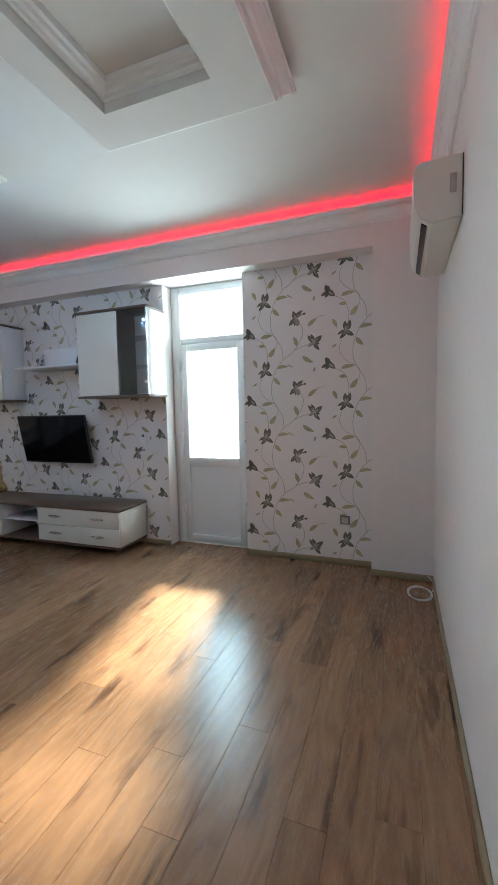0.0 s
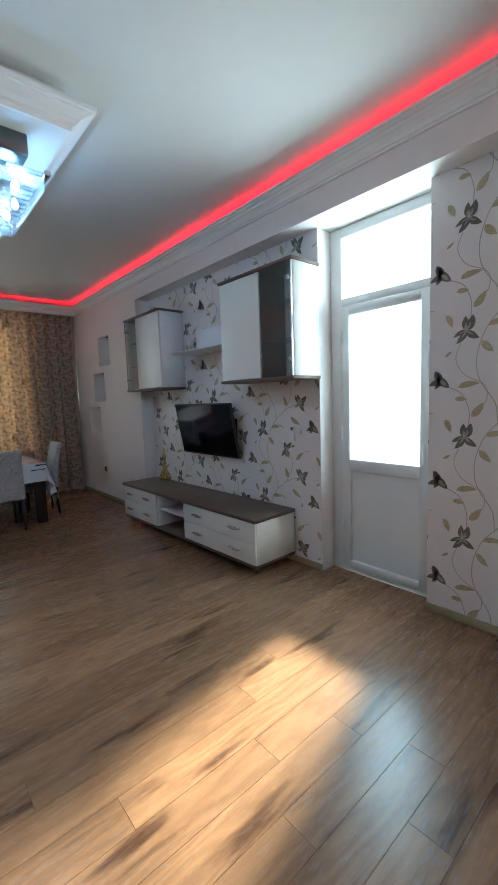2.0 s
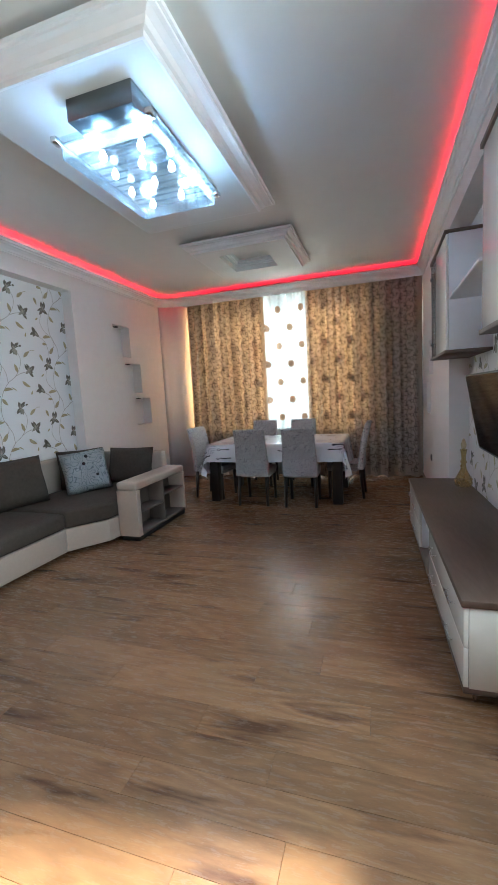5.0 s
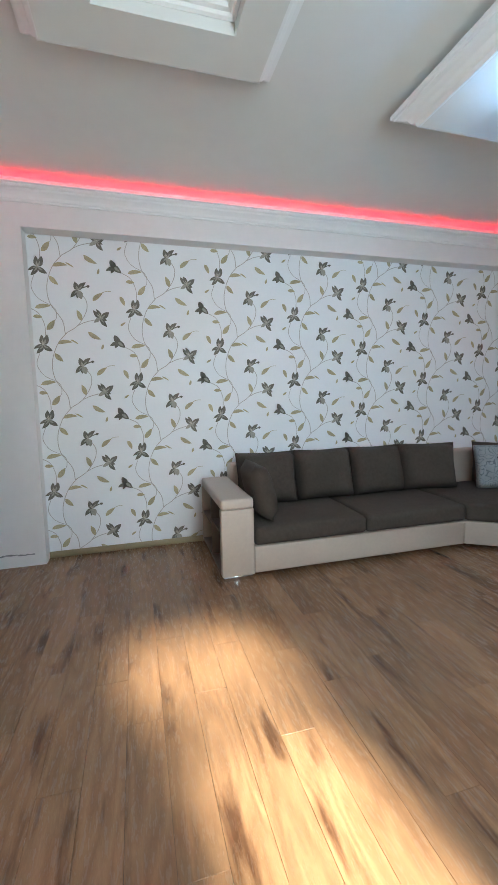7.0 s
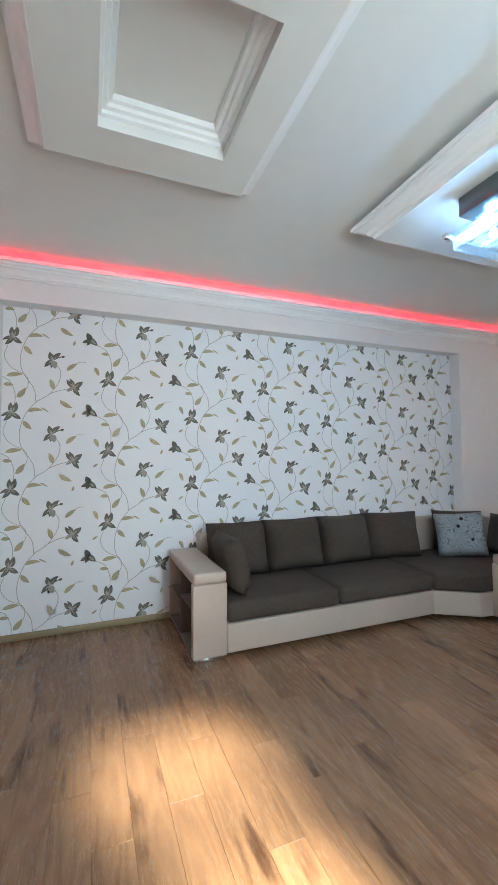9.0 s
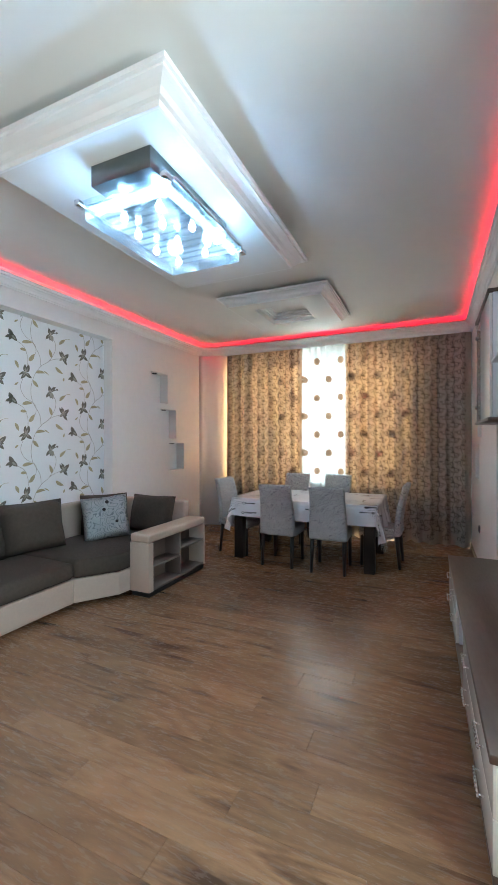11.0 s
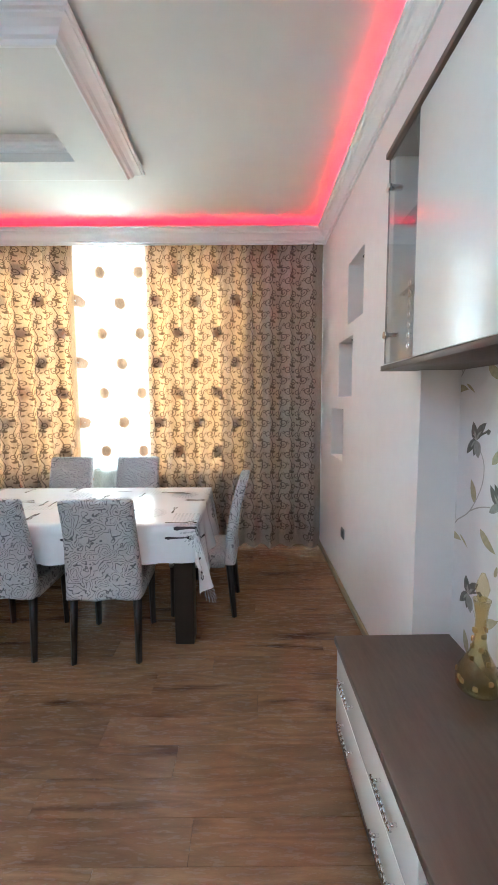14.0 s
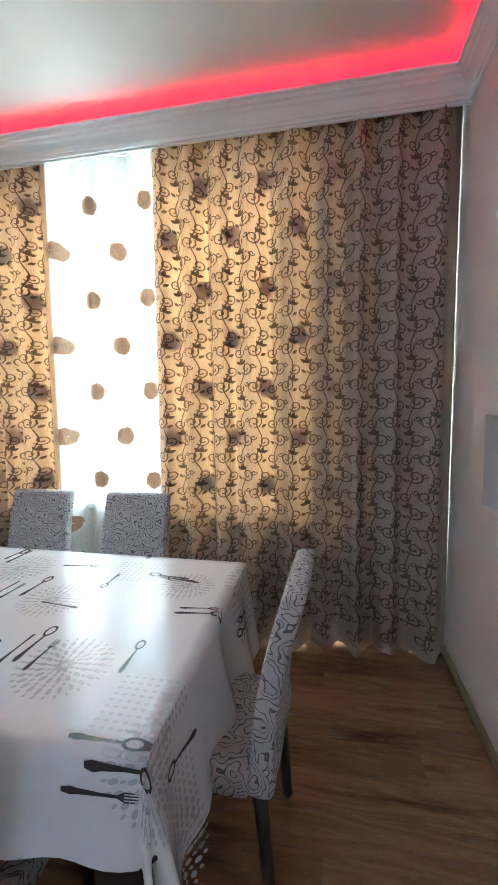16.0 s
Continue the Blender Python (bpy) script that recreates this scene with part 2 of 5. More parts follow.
M = {
    "wall": mat("wall_paint", (0.82, 0.775, 0.755), 0.75, spread=0.03, scale=3, bump=0.15, bscale=35),
    "wall_s": mat("wall_paint_pale", (0.82, 0.79, 0.78), 0.75, spread=0.03, scale=3, bump=0.15, bscale=35),
    "ceiling": mat("ceiling_paint", (0.80, 0.79, 0.76), 0.8, spread=0.02, scale=2, bump=0.1, bscale=25),
    "plaster": mat("moulding_paint", (0.90, 0.90, 0.89), 0.6, spread=0.02, scale=4),
    "paper": mat("wallpaper_ground", (0.80, 0.76, 0.75), 0.6, spread=0.02, scale=10, bump=0.35, bscale=220),
    "paper_s": mat("wallpaper_ground_bright", (0.86, 0.86, 0.87), 0.6, spread=0.02, scale=10, bump=0.35, bscale=220),
    "petal": mat("print_petal", (0.165, 0.150, 0.125), 0.6, spread=0.45, scale=16),
    "heart": mat("print_petal_heart", (0.36, 0.34, 0.29), 0.6, spread=0.3, scale=16),
    "leaf": mat("print_leaf", (0.46, 0.40, 0.25), 0.6, spread=0.3, scale=14),
    "stamen": mat("print_stamen", (0.62, 0.54, 0.44), 0.6),
    "stem": mat("print_stem", (0.47, 0.43, 0.39), 0.6, spread=0.15, scale=14),
    "plank": wood("laminate_oak", (0.090, 0.045, 0.024), (0.395, 0.230, 0.125), rough=0.25),
    "subfloor": mat("subfloor", (0.07, 0.045, 0.03), 0.9),
    "skirt": mat("skirting_tan", (0.34, 0.27, 0.16), 0.45, spread=0.12, scale=20),
    "walnut": wood("walnut_laminate", (0.095, 0.060, 0.044), (0.145, 0.098, 0.074), rough=0.42, per_object=False, along=0, stretch=0.12, knots=False),
    "cream": mat("cream_gloss", (0.80, 0.79, 0.74), 0.16, spread=0.02, scale=10),
    "white": mat("white_laminate", (0.78, 0.79, 0.82), 0.35, spread=0.02),
    "upvc": mat("white_frame_plastic", (0.80, 0.82, 0.82), 0.3, spread=0.02),
    "chrome": mat("chrome", (0.75, 0.75, 0.77), 0.14, 1.0, spread=0.03),
    "glass": pane_mat("cabinet_glass", (0.93, 0.96, 0.96), 1.4, cloudy=0.15),
    "window_glass": pane_mat("window_glass", (0.80, 0.90, 0.93), 1.3, cloudy=0.08),
    "screen": mat("black_screen", (0.006, 0.006, 0.008), 0.08, spread=0.0),
    # chrome of the lamp's ceiling box, darkened for the surroundings it mirrors
    "chrome_dark": mat("chrome_dark_reflection", (0.20, 0.22, 0.23), 0.28, 1.0, spread=0.05),
    "black": mat("black_plastic", (0.012, 0.012, 0.013), 0.35, spread=0.1),
    "sofa": mat("dark_sofa_fabric", (0.070, 0.053, 0.041), 0.95, spread=0.22, scale=9, bump=0.6, bscale=260),
    "leather": mat("beige_leatherette", (0.52, 0.425, 0.35), 0.42, spread=0.05, scale=9, bump=0.35, bscale=180),
    # boards inside the sofa's open ends, the shade in there put into their brown
    "shadow_shelf": mat("shaded_shelf_board", (0.16, 0.12, 0.10), 0.5, spread=0.08),
    "fabric": paisley_mat("chair_fabric", (0.52, 0.51, 0.51), (0.13, 0.13, 0.14), 1.25),
    "cushion": paisley_mat("cushion_fabric", (0.36, 0.39, 0.40), (0.17, 0.20, 0.22), 0.8),
    "ebony": mat("dark_stained_wood", (0.018, 0.011, 0.009), 0.35, spread=0.2),
    "oilcloth": mat("oilcloth", (0.78, 0.79, 0.82), 0.16, spread=0.03, scale=8, bump=0.12, bscale=9),
    "ink": mat("print_ink", (0.05, 0.05, 0.06), 0.25, spread=0.3, scale=20),
    "grey_ink": mat("print_grey", (0.50, 0.53, 0.56), 0.2, spread=0.06, scale=30),
    "curtain": cloth_mat("curtain_fabric", (0.62, 0.54, 0.47), (0.48, 0.25, 0.105), 0.36),
    "scroll": cloth_mat("curtain_scroll", (0.19, 0.155, 0.132), (0.24, 0.130, 0.064), 0.36),
    "sheer": cloth_mat("sheer_fabric", (0.85, 0.84, 0.80), (0.046, 0.055, 0.058), 0.32, holes=0.03),
    "dot": cloth_mat("sheer_dot", (0.40, 0.24, 0.15), (0.35, 0.19, 0.11), 0.12),
    "led": glow("led_red", (1.0, 0.005, 0.036), 1.55),
    "bulb": glow("bulb_glow", (0.80, 0.90, 1.0), 8.0),
    "lamp_glass": pane_mat("lamp_glass", (0.90, 0.96, 1.0), 1.5, 0.05, cloudy=0.03),
    "stripe": pane_mat("lamp_glass_stripe", (0.75, 0.86, 0.94), 1.5, 0.2, cloudy=0.16),
    "ac": mat("ac_plastic", (0.74, 0.72, 0.66), 0.35, spread=0.02),
    "vase": pane_mat("amber_glass", (0.97, 0.90, 0.72), 1.5, 0.05, cloudy=0.06),
    "gold": mat("gold_flower_paint", (0.48, 0.30, 0.10), 0.35, 0.3, spread=0.3, scale=30),
    "socket": mat("grey_socket", (0.16, 0.15, 0.15), 0.4),
    "dark_room": mat("unlit_hall_dark", (0.05, 0.05, 0.055), 0.8),
    "concrete": mat("balcony_render", (0.34, 0.33, 0.31), 0.85, bump=0.3),
}


# ---------------------------------------------------------------- mesh helpers
def mesh_from(verts, faces, name="mesh", smooth=False):
    me = bpy.data.meshes.new(name)
    me.from_pydata([tuple(v) for v in verts], [], faces)
    me.update()
    if smooth:
        me.shade_smooth()
    return me


def part(name, data, material, parent=None, label="", kind="", category="", group=""):
    """Links a bmesh or a mesh as ONE object under a thing or a part."""
    if isinstance(data, bmesh.types.BMesh):
        me = bpy.data.meshes.new(name)
        data.to_mesh(me)
        data.free()
    else:
        me = data
    for one in material if isinstance(material, (list, tuple)) else (material,):
        if one.name not in me.materials:
            me.materials.append(one)
    ob = new(name, me)
    if parent:
        ob.parent = parent
    return tagged(ob, label, category, group, kind)


def thing(name, place, label, category, group="", turn=0.0):
    ob = new(name)
    ob.empty_display_size = 0.05
    ob.matrix_world = pose(*place, 0, 0, turn)
    return tagged(ob, label, category, group)


def box(lo, hi, bevel=0.0, seg=2, into=None):
    bm = bmesh.new()
    bmesh.ops.create_cube(bm, size=1)
    for v in bm.verts:
        v.co = Vector([lo[i] + (v.co[i] + 0.5) * (hi[i] - lo[i]) for i in range(3)])
    if bevel:
        bmesh.ops.bevel(bm, geom=bm.edges[:], offset=bevel, segments=seg, affect="EDGES", profile=0.6)
        for f in bm.faces:
            f.smooth = True
    if into is None:
        return bm
    join(into, bm)
    return into


def join(into, bm, m=None):
    me = bpy.data.meshes.new("tmp")
    if m is not None:
        bmesh.ops.transform(bm, matrix=m, verts=bm.verts)
    bm.to_mesh(me)
    bm.free()
    into.from_mesh(me)
    bpy.data.meshes.remove(me)
    return into


def boxes(rows, bevel=0.0):
    bm = bmesh.new()
    for lo, hi in rows:
        box(lo, hi, bevel, 1, bm)
    return bm


def rod(a, b, r, r2=None, seg=12, cap=True):
    a, b = Vector(a), Vector(b)
    bm = bmesh.new()
    bmesh.ops.create_cone(bm, cap_ends=cap, segments=seg, radius1=r, radius2=r if r2 is None else r2, depth=(b - a).length)
    q = (b - a).to_track_quat("Z", "Y").to_matrix().to_4x4()
    bmesh.ops.transform(bm, matrix=Matrix.Translation((a + b) / 2) @ q, verts=bm.verts)
    for f in bm.faces:
        f.smooth = len(f.verts) == 4
    return bm


def lathe(profile, seg=24):
    verts, faces = [], []
    for r, z in profile:
        for i in range(seg):
            a = 2 * math.pi * i / seg
            verts.append((r * math.cos(a), r * math.sin(a), z))
    for k in range(len(profile) - 1):
        for i in range(seg):
            j = (i + 1) % seg
            faces.append((k * seg + i, k * seg + j, (k + 1) * seg + j, (k + 1) * seg + i))
    return mesh_from(verts, faces, "lathe", True)


def pillow(w, h, d, bulge=0.5, n=9, m=None, plump=2.6):
    """A stuffed cushion: w wide (x), h high (z), d thick (y), with seams at its rim."""
    verts, faces = [], []
    for side in (-1, 1):
        for i in range(n + 1):
            for j in range(n + 1):
                u, v = 2 * i / n - 1, 2 * j / n - 1
                t = ((1 - abs(u) ** plump) * (1 - abs(v) ** plump)) ** 0.42
                pinch = 1 - 0.05 * (1 - abs(u)) * abs(v) - 0.05 * (1 - abs(v)) * abs(u)
                wob = 0.018 * math.sin(3.1 * u + 1.7 * v + w * 9) * t
                verts.append((u * w / 2 * pinch, side * (d * (1 - bulge) / 2 * min(1, t * 2.2) + d * bulge / 2 * t) + wob, v * h / 2 * pinch))
    s = (n + 1) ** 2
    for k in (0, 1):
        for i in range(n):
            for j in range(n):
                a = k * s + i * (n + 1) + j
                f = (a, a + 1, a + n + 2, a + n + 1)
                faces.append(f if k else f[::-1])
    bm = bmesh.new()
    me = mesh_from(verts, faces)
    bm.from_mesh(me)
    bpy.data.meshes.remove(me)
    bmesh.ops.remove_doubles(bm, verts=bm.verts, dist=0.0005)
    bmesh.ops.recalc_face_normals(bm, faces=bm.faces)
    for f in bm.faces:
        f.smooth = True
    if m is not None:
        bmesh.ops.transform(bm, matrix=m, verts=bm.verts)
    return bm


def sweep(profile, path, closed=False):
    """Runs a section (offset into the room, z) along a path of (x, y) whose left side is the room."""
    verts, faces, n, k = [], [], len(path), len(profile)
    for i, p in enumerate(path):
        p = Vector(p)
        prev = Vector(path[i - 1]) if i or closed else None
        nxt = Vector(path[(i + 1) % n]) if i < n - 1 or closed else None
        d1 = (p - prev).normalized() if prev is not None else (nxt - p).normalized()
        d2 = (nxt - p).normalized() if nxt is not None else d1
        n1, n2 = Vector((-d1.y, d1.x)), Vector((-d2.y, d2.x))
        nn = (n1 + n2).normalized()
        nn = nn / max(0.3, nn.dot(n1))
        for off, z in profile:
            verts.append((p.x + nn.x * off, p.y + nn.y * off, z))
    for i in range(n if closed else n - 1):
        for j in range(k - 1):
            a, b = i * k + j, ((i + 1) % n) * k + j
            faces.append((a, b, b + 1, a + 1))
    return mesh_from(verts, faces, "sweep")


# ---------------------------------------------------------------- the shell of the room
XE, XW, YN, YS, H = 0.70, -7.45, 4.50, 0.15, 3.24
YNB, YSB, SOFFIT = 4.68, 0.0, 2.865


def wall_with_holes(name, x0, x1, y0, y1, z0, z1, holes, material, along="x"):
    """A wall as solid blocks round its openings. Holes: (from, to, bottom, top) along the wall."""
    a0, a1 = (x0, x1) if along == "x" else (y0, y1)
    us = sorted({a0, a1, *[v for h in holes for v in h[:2]]})
    zs = sorted({z0, z1, *[v for h in holes for v in h[2:]]})
    rows = []
    for i in range(len(us) - 1):
        run = []
        for j in range(len(zs) - 1):
            cu, cz = (us[i] + us[i + 1]) / 2, (zs[j] + zs[j + 1]) / 2
            if any(h[0] < cu < h[1] and h[2] < cz < h[3] for h in holes):
                continue
            run.append([zs[j], zs[j + 1]])
        for za, zb in run:
            rows.append(((us[i], y0, za), (us[i + 1], y1, zb)) if along == "x" else ((x0, us[i], za), (x1, us[i + 1], zb)))
    bm = boxes(rows)
    bmesh.ops.remove_doubles(bm, verts=bm.verts, dist=0.0005)
    seen = collections.Counter(frozenset(v.index for v in f.verts) for f in bm.faces)
    bmesh.ops.delete(bm, geom=[f for f in bm.faces if seen[frozenset(v.index for v in f.verts)] > 1], context="FACES_ONLY")
    return part(name, bm, material, kind="structure")


N_NICHES = [(-6.25, -5.83, 2.11, 2.55), (-6.53, -6.09, 1.57, 2.015), (-6.805, -6.34, 1.05, 1.472)]
S_NICHES = [(-6.10, -5.68, 2.12, 2.58), (-6.34, -5.91, 1.57, 2.03), (-6.56, -6.12, 1.06, 1.49)]
DOOR = (-1.99, -1.07)
WIN = (0.72, 3.62, 0.85, 2.85)

wall_with_holes("wall_north", XW - 0.3, XE + 0.3, YNB, YNB + 0.32, 0, H + 0.1, [(*DOOR, 0.0, SOFFIT)], M["wall"])
wall_with_holes("wall_north_face", XW, -4.89, YN, YNB, 0, H, N_NICHES, M["wall"])
part("wall_north_pier", box((0.19, YN, 0), (XE, YNB, H)), M["wall"], kind="structure")
part("wall_north_beam", box((-4.89, YN, SOFFIT), (0.19, YNB, H)), M["wall"], kind="structure")
part("wall_south", box((XW - 0.3, YSB - 0.3, 0), (XE + 0.3, YSB, H + 0.1)), M["wall_s"], kind="structure")
wall_with_holes("wall_south_face", XW, -4.88, YSB, YS, 0, H, S_NICHES, M["wall_s"])
part("wall_south_pier", box((0.272, YSB, 0), (0.98, YS, H)), M["wall_s"], kind="structure")
part("wall_south_beam", box((-4.88, YSB, SOFFIT), (0.272, YS, H)), M["wall_s"], kind="structure")
wall_with_holes("wall_east", XE, XE + 0.28, YS, YNB, 0, H, [(YS, 1.15, 0.0, 2.33)], M["wall"], "y")
wall_with_holes("wall_west", XW - 0.3, XW, YSB, YNB, 0, H + 0.1, [WIN], M["wall"], "y")
bm = bmesh.new()
vs = [bm.verts.new((x, y, z)) for z in (0, H) for x, y in ((XW, YS), (-7.06, YS), (-7.14, YS + 0.03), (-7.20, YS + 0.10), (-7.24, YS + 0.24), (-7.28, 0.60), (XW, 0.60))]
bm.faces.new(vs[:7][::-1])
bm.faces.new(vs[7:])
for i in range(7):
    j = (i + 1) % 7
    f = bm.faces.new((vs[i], vs[j], vs[7 + j], vs[7 + i]))
    f.smooth = 1 <= i <= 4
part("wall_corner_boxing", bm, M["wall_s"], kind="structure")

part("ceiling", box((XW - 0.3, YSB - 0.3, H), (2.6, YNB + 0.3, H + 0.2)), M["ceiling"], kind="structure")
floor = part("floor", box((XW - 0.3, YSB - 0.3, -0.14), (2.6, YNB + 0.16, -0.012)), M["subfloor"], kind="structure")
# the unlit hall behind the opening, its darkness put into near-black wall colour
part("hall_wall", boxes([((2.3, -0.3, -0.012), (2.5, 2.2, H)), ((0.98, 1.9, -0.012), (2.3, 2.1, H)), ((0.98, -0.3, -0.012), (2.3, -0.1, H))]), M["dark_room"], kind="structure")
part("hall_door_jamb", box((0.985, YS - 0.02, 0), (1.10, YS + 0.13, 2.33), 0.004), M["ebony"], kind="structure")
part("opening_trim", boxes([((XE - 0.004, 1.135, 0.10), (XE + 0.03, 1.15 + 0.006, 2.33)), ((XE - 0.004, YS + 0.002, 2.262), (XE + 0.03, 1.156, 2.338))]), M["stem"], kind="structure")

# skirtings
SK = [("x", -4.89 + 0.0, DOOR[0], YNB, -1), ("x", DOOR[1], 0.19, YNB, -1), ("x", 0.19, XE, YN, -1), ("x", XW, -4.89, YN, -1), ("x", -4.88, 0.272, YSB, 1), ("x", -7.06, -4.88, YS, 1)]
for axis, a, b, y, way in SK:
    lo, hi = sorted((y, y + way * 0.016))
    part("baseboard", box((a, lo, 0), (b, hi, 0.058), 0.004, 1), M["skirt"], kind="structure")
part("baseboard", box((XE - 0.016, 1.16, 0), (XE, YN - 0.10, 0.058), 0.004, 1), M["skirt"], kind="structure")

# crown with the hidden strip of light
CROWN = [(0.0, 3.050), (0.014, 3.050), (0.017, 3.064), (0.026, 3.068), (0.034, 3.090), (0.052, 3.112), (0.064, 3.120), (0.068, 3.134), (0.082, 3.140), (0.086, 3.158), (0.100, 3.162), (0.100, 3.174), (0.088, 3.174), (0.086, 3.150), (0.0, 3.150)]
RING = [(XE, YS), (XE, YN), (-7.155, YN), (-7.155, 0.50), (-7.12, YS + 0.17), (-7.04, YS + 0.05), (-6.92, YS)]
part("cornice", sweep(CROWN, RING, True), M["plaster"], kind="structure")
part("curtain_pelmet", boxes([((-7.172, 0.60, 3.040), (-7.156, YN, 3.15)), ((XW, 0.60, 3.15), (-7.156, YN, 3.165))]), M["plaster"], kind="structure")
LEDP = [(0.028, 3.1515), (0.028, 3.158), (0.056, 3.158), (0.056, 3.1515)]
tagged(part("led_strip", sweep(LEDP, RING, True), M["led"], kind="structure"))


def ceiling_box(name, x0, x1, y0, y1, zb, zt, flare, hole, label):
    """A stepped plaster box under the ceiling: plate (its own extent), flaring crown, and a sunk middle where it has one."""
    cx, cy = (x0 + x1) / 2, (y0 + y1) / 2
    ob = thing(name, (cx, cy, H), label, "ceiling ornament")
    hx0, hx1, hy0, hy1 = x0 - cx, x1 - cx, y0 - cy, y1 - cy
    pl = [(hx0, hy0), (hx1, hy0), (hx1, hy1), (hx0, hy1)]
    rise = zt - zb
    prof = [(0.0, 0.0), (0.10, 0.02), (0.16, 0.25), (0.30, 0.32), (0.42, 0.55), (0.66, 0.72), (0.84, 0.78), (0.86, 0.88), (0.98, 0.90), (1.0, 1.0), (1.0, 1.0 + 0.012 / rise), (0.0, 1.0 + 0.012 / rise)]
    prof = [(-o * flare, zb + z * rise - H) for o, z in prof]
    part("crown", sweep(prof, pl, True), M["plaster"], ob)
    top = -0.001
    if not hole:
        part("plate", box((hx0, hy0, zb - H), (hx1, hy1, top)), M["ceiling"], ob)
        return ob
    inner = [(hole[0] - cx, hole[2] - cy), (hole[1] - cx, hole[2] - cy), (hole[1] - cx, hole[3] - cy), (hole[0] - cx, hole[3] - cy)]
    ring = pl + inner
    vv = [(x, y, zb - H) for x, y in ring] + [(x, y, top) for x, y in ring]
    ff = []
    for i in range(4):
        j = (i + 1) % 4
        ff += [(i, 4 + i, 4 + j, j), (8 + i, 8 + j, 12 + j, 12 + i), (i, j, 8 + j, 8 + i), (4 + j, 4 + i, 12 + i, 12 + j)]
    part("plate", mesh_from(vv, ff, "plate"), M["ceiling"], ob)
    zi = zb - H
    up = [(0.002, zi + 0.055), (0.018, zi + 0.060), (0.022, zi + 0.075), (0.040, zi + 0.080), (0.046, zi + 0.097), (0.064, zi + 0.102), (0.070, -0.002)]
    part("inner_moulding", sweep(up, inner, True), M["plaster"], ob)
    return ob


ceiling_box("ceiling_ornament", -1.27, -0.21, 1.745, 2.975, 3.11, 3.20, 0.095, (-1.085, -0.455, 1.985, 2.715), "square white plaster ceiling box with a sunk stepped middle")
ceiling_box("ceiling_ornament", -4.13, -2.27, 1.765, 2.86, 3.03, 3.125, 0.125, None, "large white plaster ceiling box round the chandelier")
ceiling_box("ceiling_ornament", -6.15, -5.07, 1.77, 2.885, 3.11, 3.20, 0.105, (-5.93, -5.26, 2.03, 2.61), "square white plaster ceiling box with sunk middle by windows")


# ---------------------------------------------------------------- wallpaper and its print
CELL_W, CELL_H = 0.788, 0.661


def flower(out, x, z, petals, throat=None):
    """A lily: petals as (angle in degrees, length, fatness, curl), dark, with a paler heart drawn up into each."""
    petals = [(turn, ln * 1.16, fat * 0.94, curl) for turn, ln, fat, curl in petals]
    for turn, ln, fat, curl in petals:
        leaf_shape(out, x, z, ln, radians(turn), fat, 1, curl)
    for turn, ln, fat, curl in petals:
        leaf_shape(out, x, z, ln * 0.55, radians(turn), fat * 0.55, 2, curl)
    if throat:
        turn, ln, fat = throat
        leaf_shape(out, x, z, ln, radians(turn), fat, 2)
    for k in range(3):
        a = radians(petals[0][0]) + 0.5 * (k - 1)
        stem_shape(out, [(x, z), (x + 0.022 * math.cos(a), z + 0.022 * math.sin(a)), (x + 0.034 * math.cos(a + 0.2), z + 0.034 * math.sin(a + 0.2))], 0.0022, 4)


def leaf_shape(out, x, z, ln, a, fat, ink, curl=0.0):
    """A pointed leaf from (x, z), ln long, as one outline."""
    up, down = [], []
    for t in (0.0, 0.18, 0.4, 0.62, 0.82, 1.0):
        w = ln * fat * 0.5 * math.sin(math.pi * t ** 0.8) ** 0.8 if 0 < t < 1 else 0.0
        c = a + curl * t
        px, pz = x + ln * t * math.cos(c), z + ln * t * math.sin(c)
        nx, nz = -math.sin(c), math.cos(c)
        up.append((px + nx * w, pz + nz * w))
        if 0 < t < 1:
            down.append((px - nx * w, pz - nz * w))
    for i in range(len(up) - 1):
        lo = [up[0]] + down + [up[-1]]
        out.append(([lo[i], lo[i + 1], up[i + 1], up[i]], ink))


def stem_shape(out, pts, width=0.0058, ink=0):
    pts = [Vector(p) for p in pts]
    fine = []
    for i in range(len(pts) - 1):
        p0, p1, p2, p3 = pts[max(i - 1, 0)], pts[i], pts[i + 1], pts[min(i + 2, len(pts) - 1)]
        for t in np.linspace(0, 1, 6)[:-1]:
            fine.append(0.5 * (2 * p1 + (p2 - p0) * t + (2 * p0 - 5 * p1 + 4 * p2 - p3) * t * t + (3 * p1 - p0 - 3 * p2 + p3) * t ** 3))
    fine.append(pts[-1])
    for i in range(len(fine) - 1):
        d = (fine[i + 1] - fine[i]).normalized() * width / 2
        n = Vector((-d.y, d.x))
        a, b = fine[i], fine[i + 1]
        out.append(([tuple(a - n), tuple(b - n), tuple(b + n), tuple(a + n)], ink))


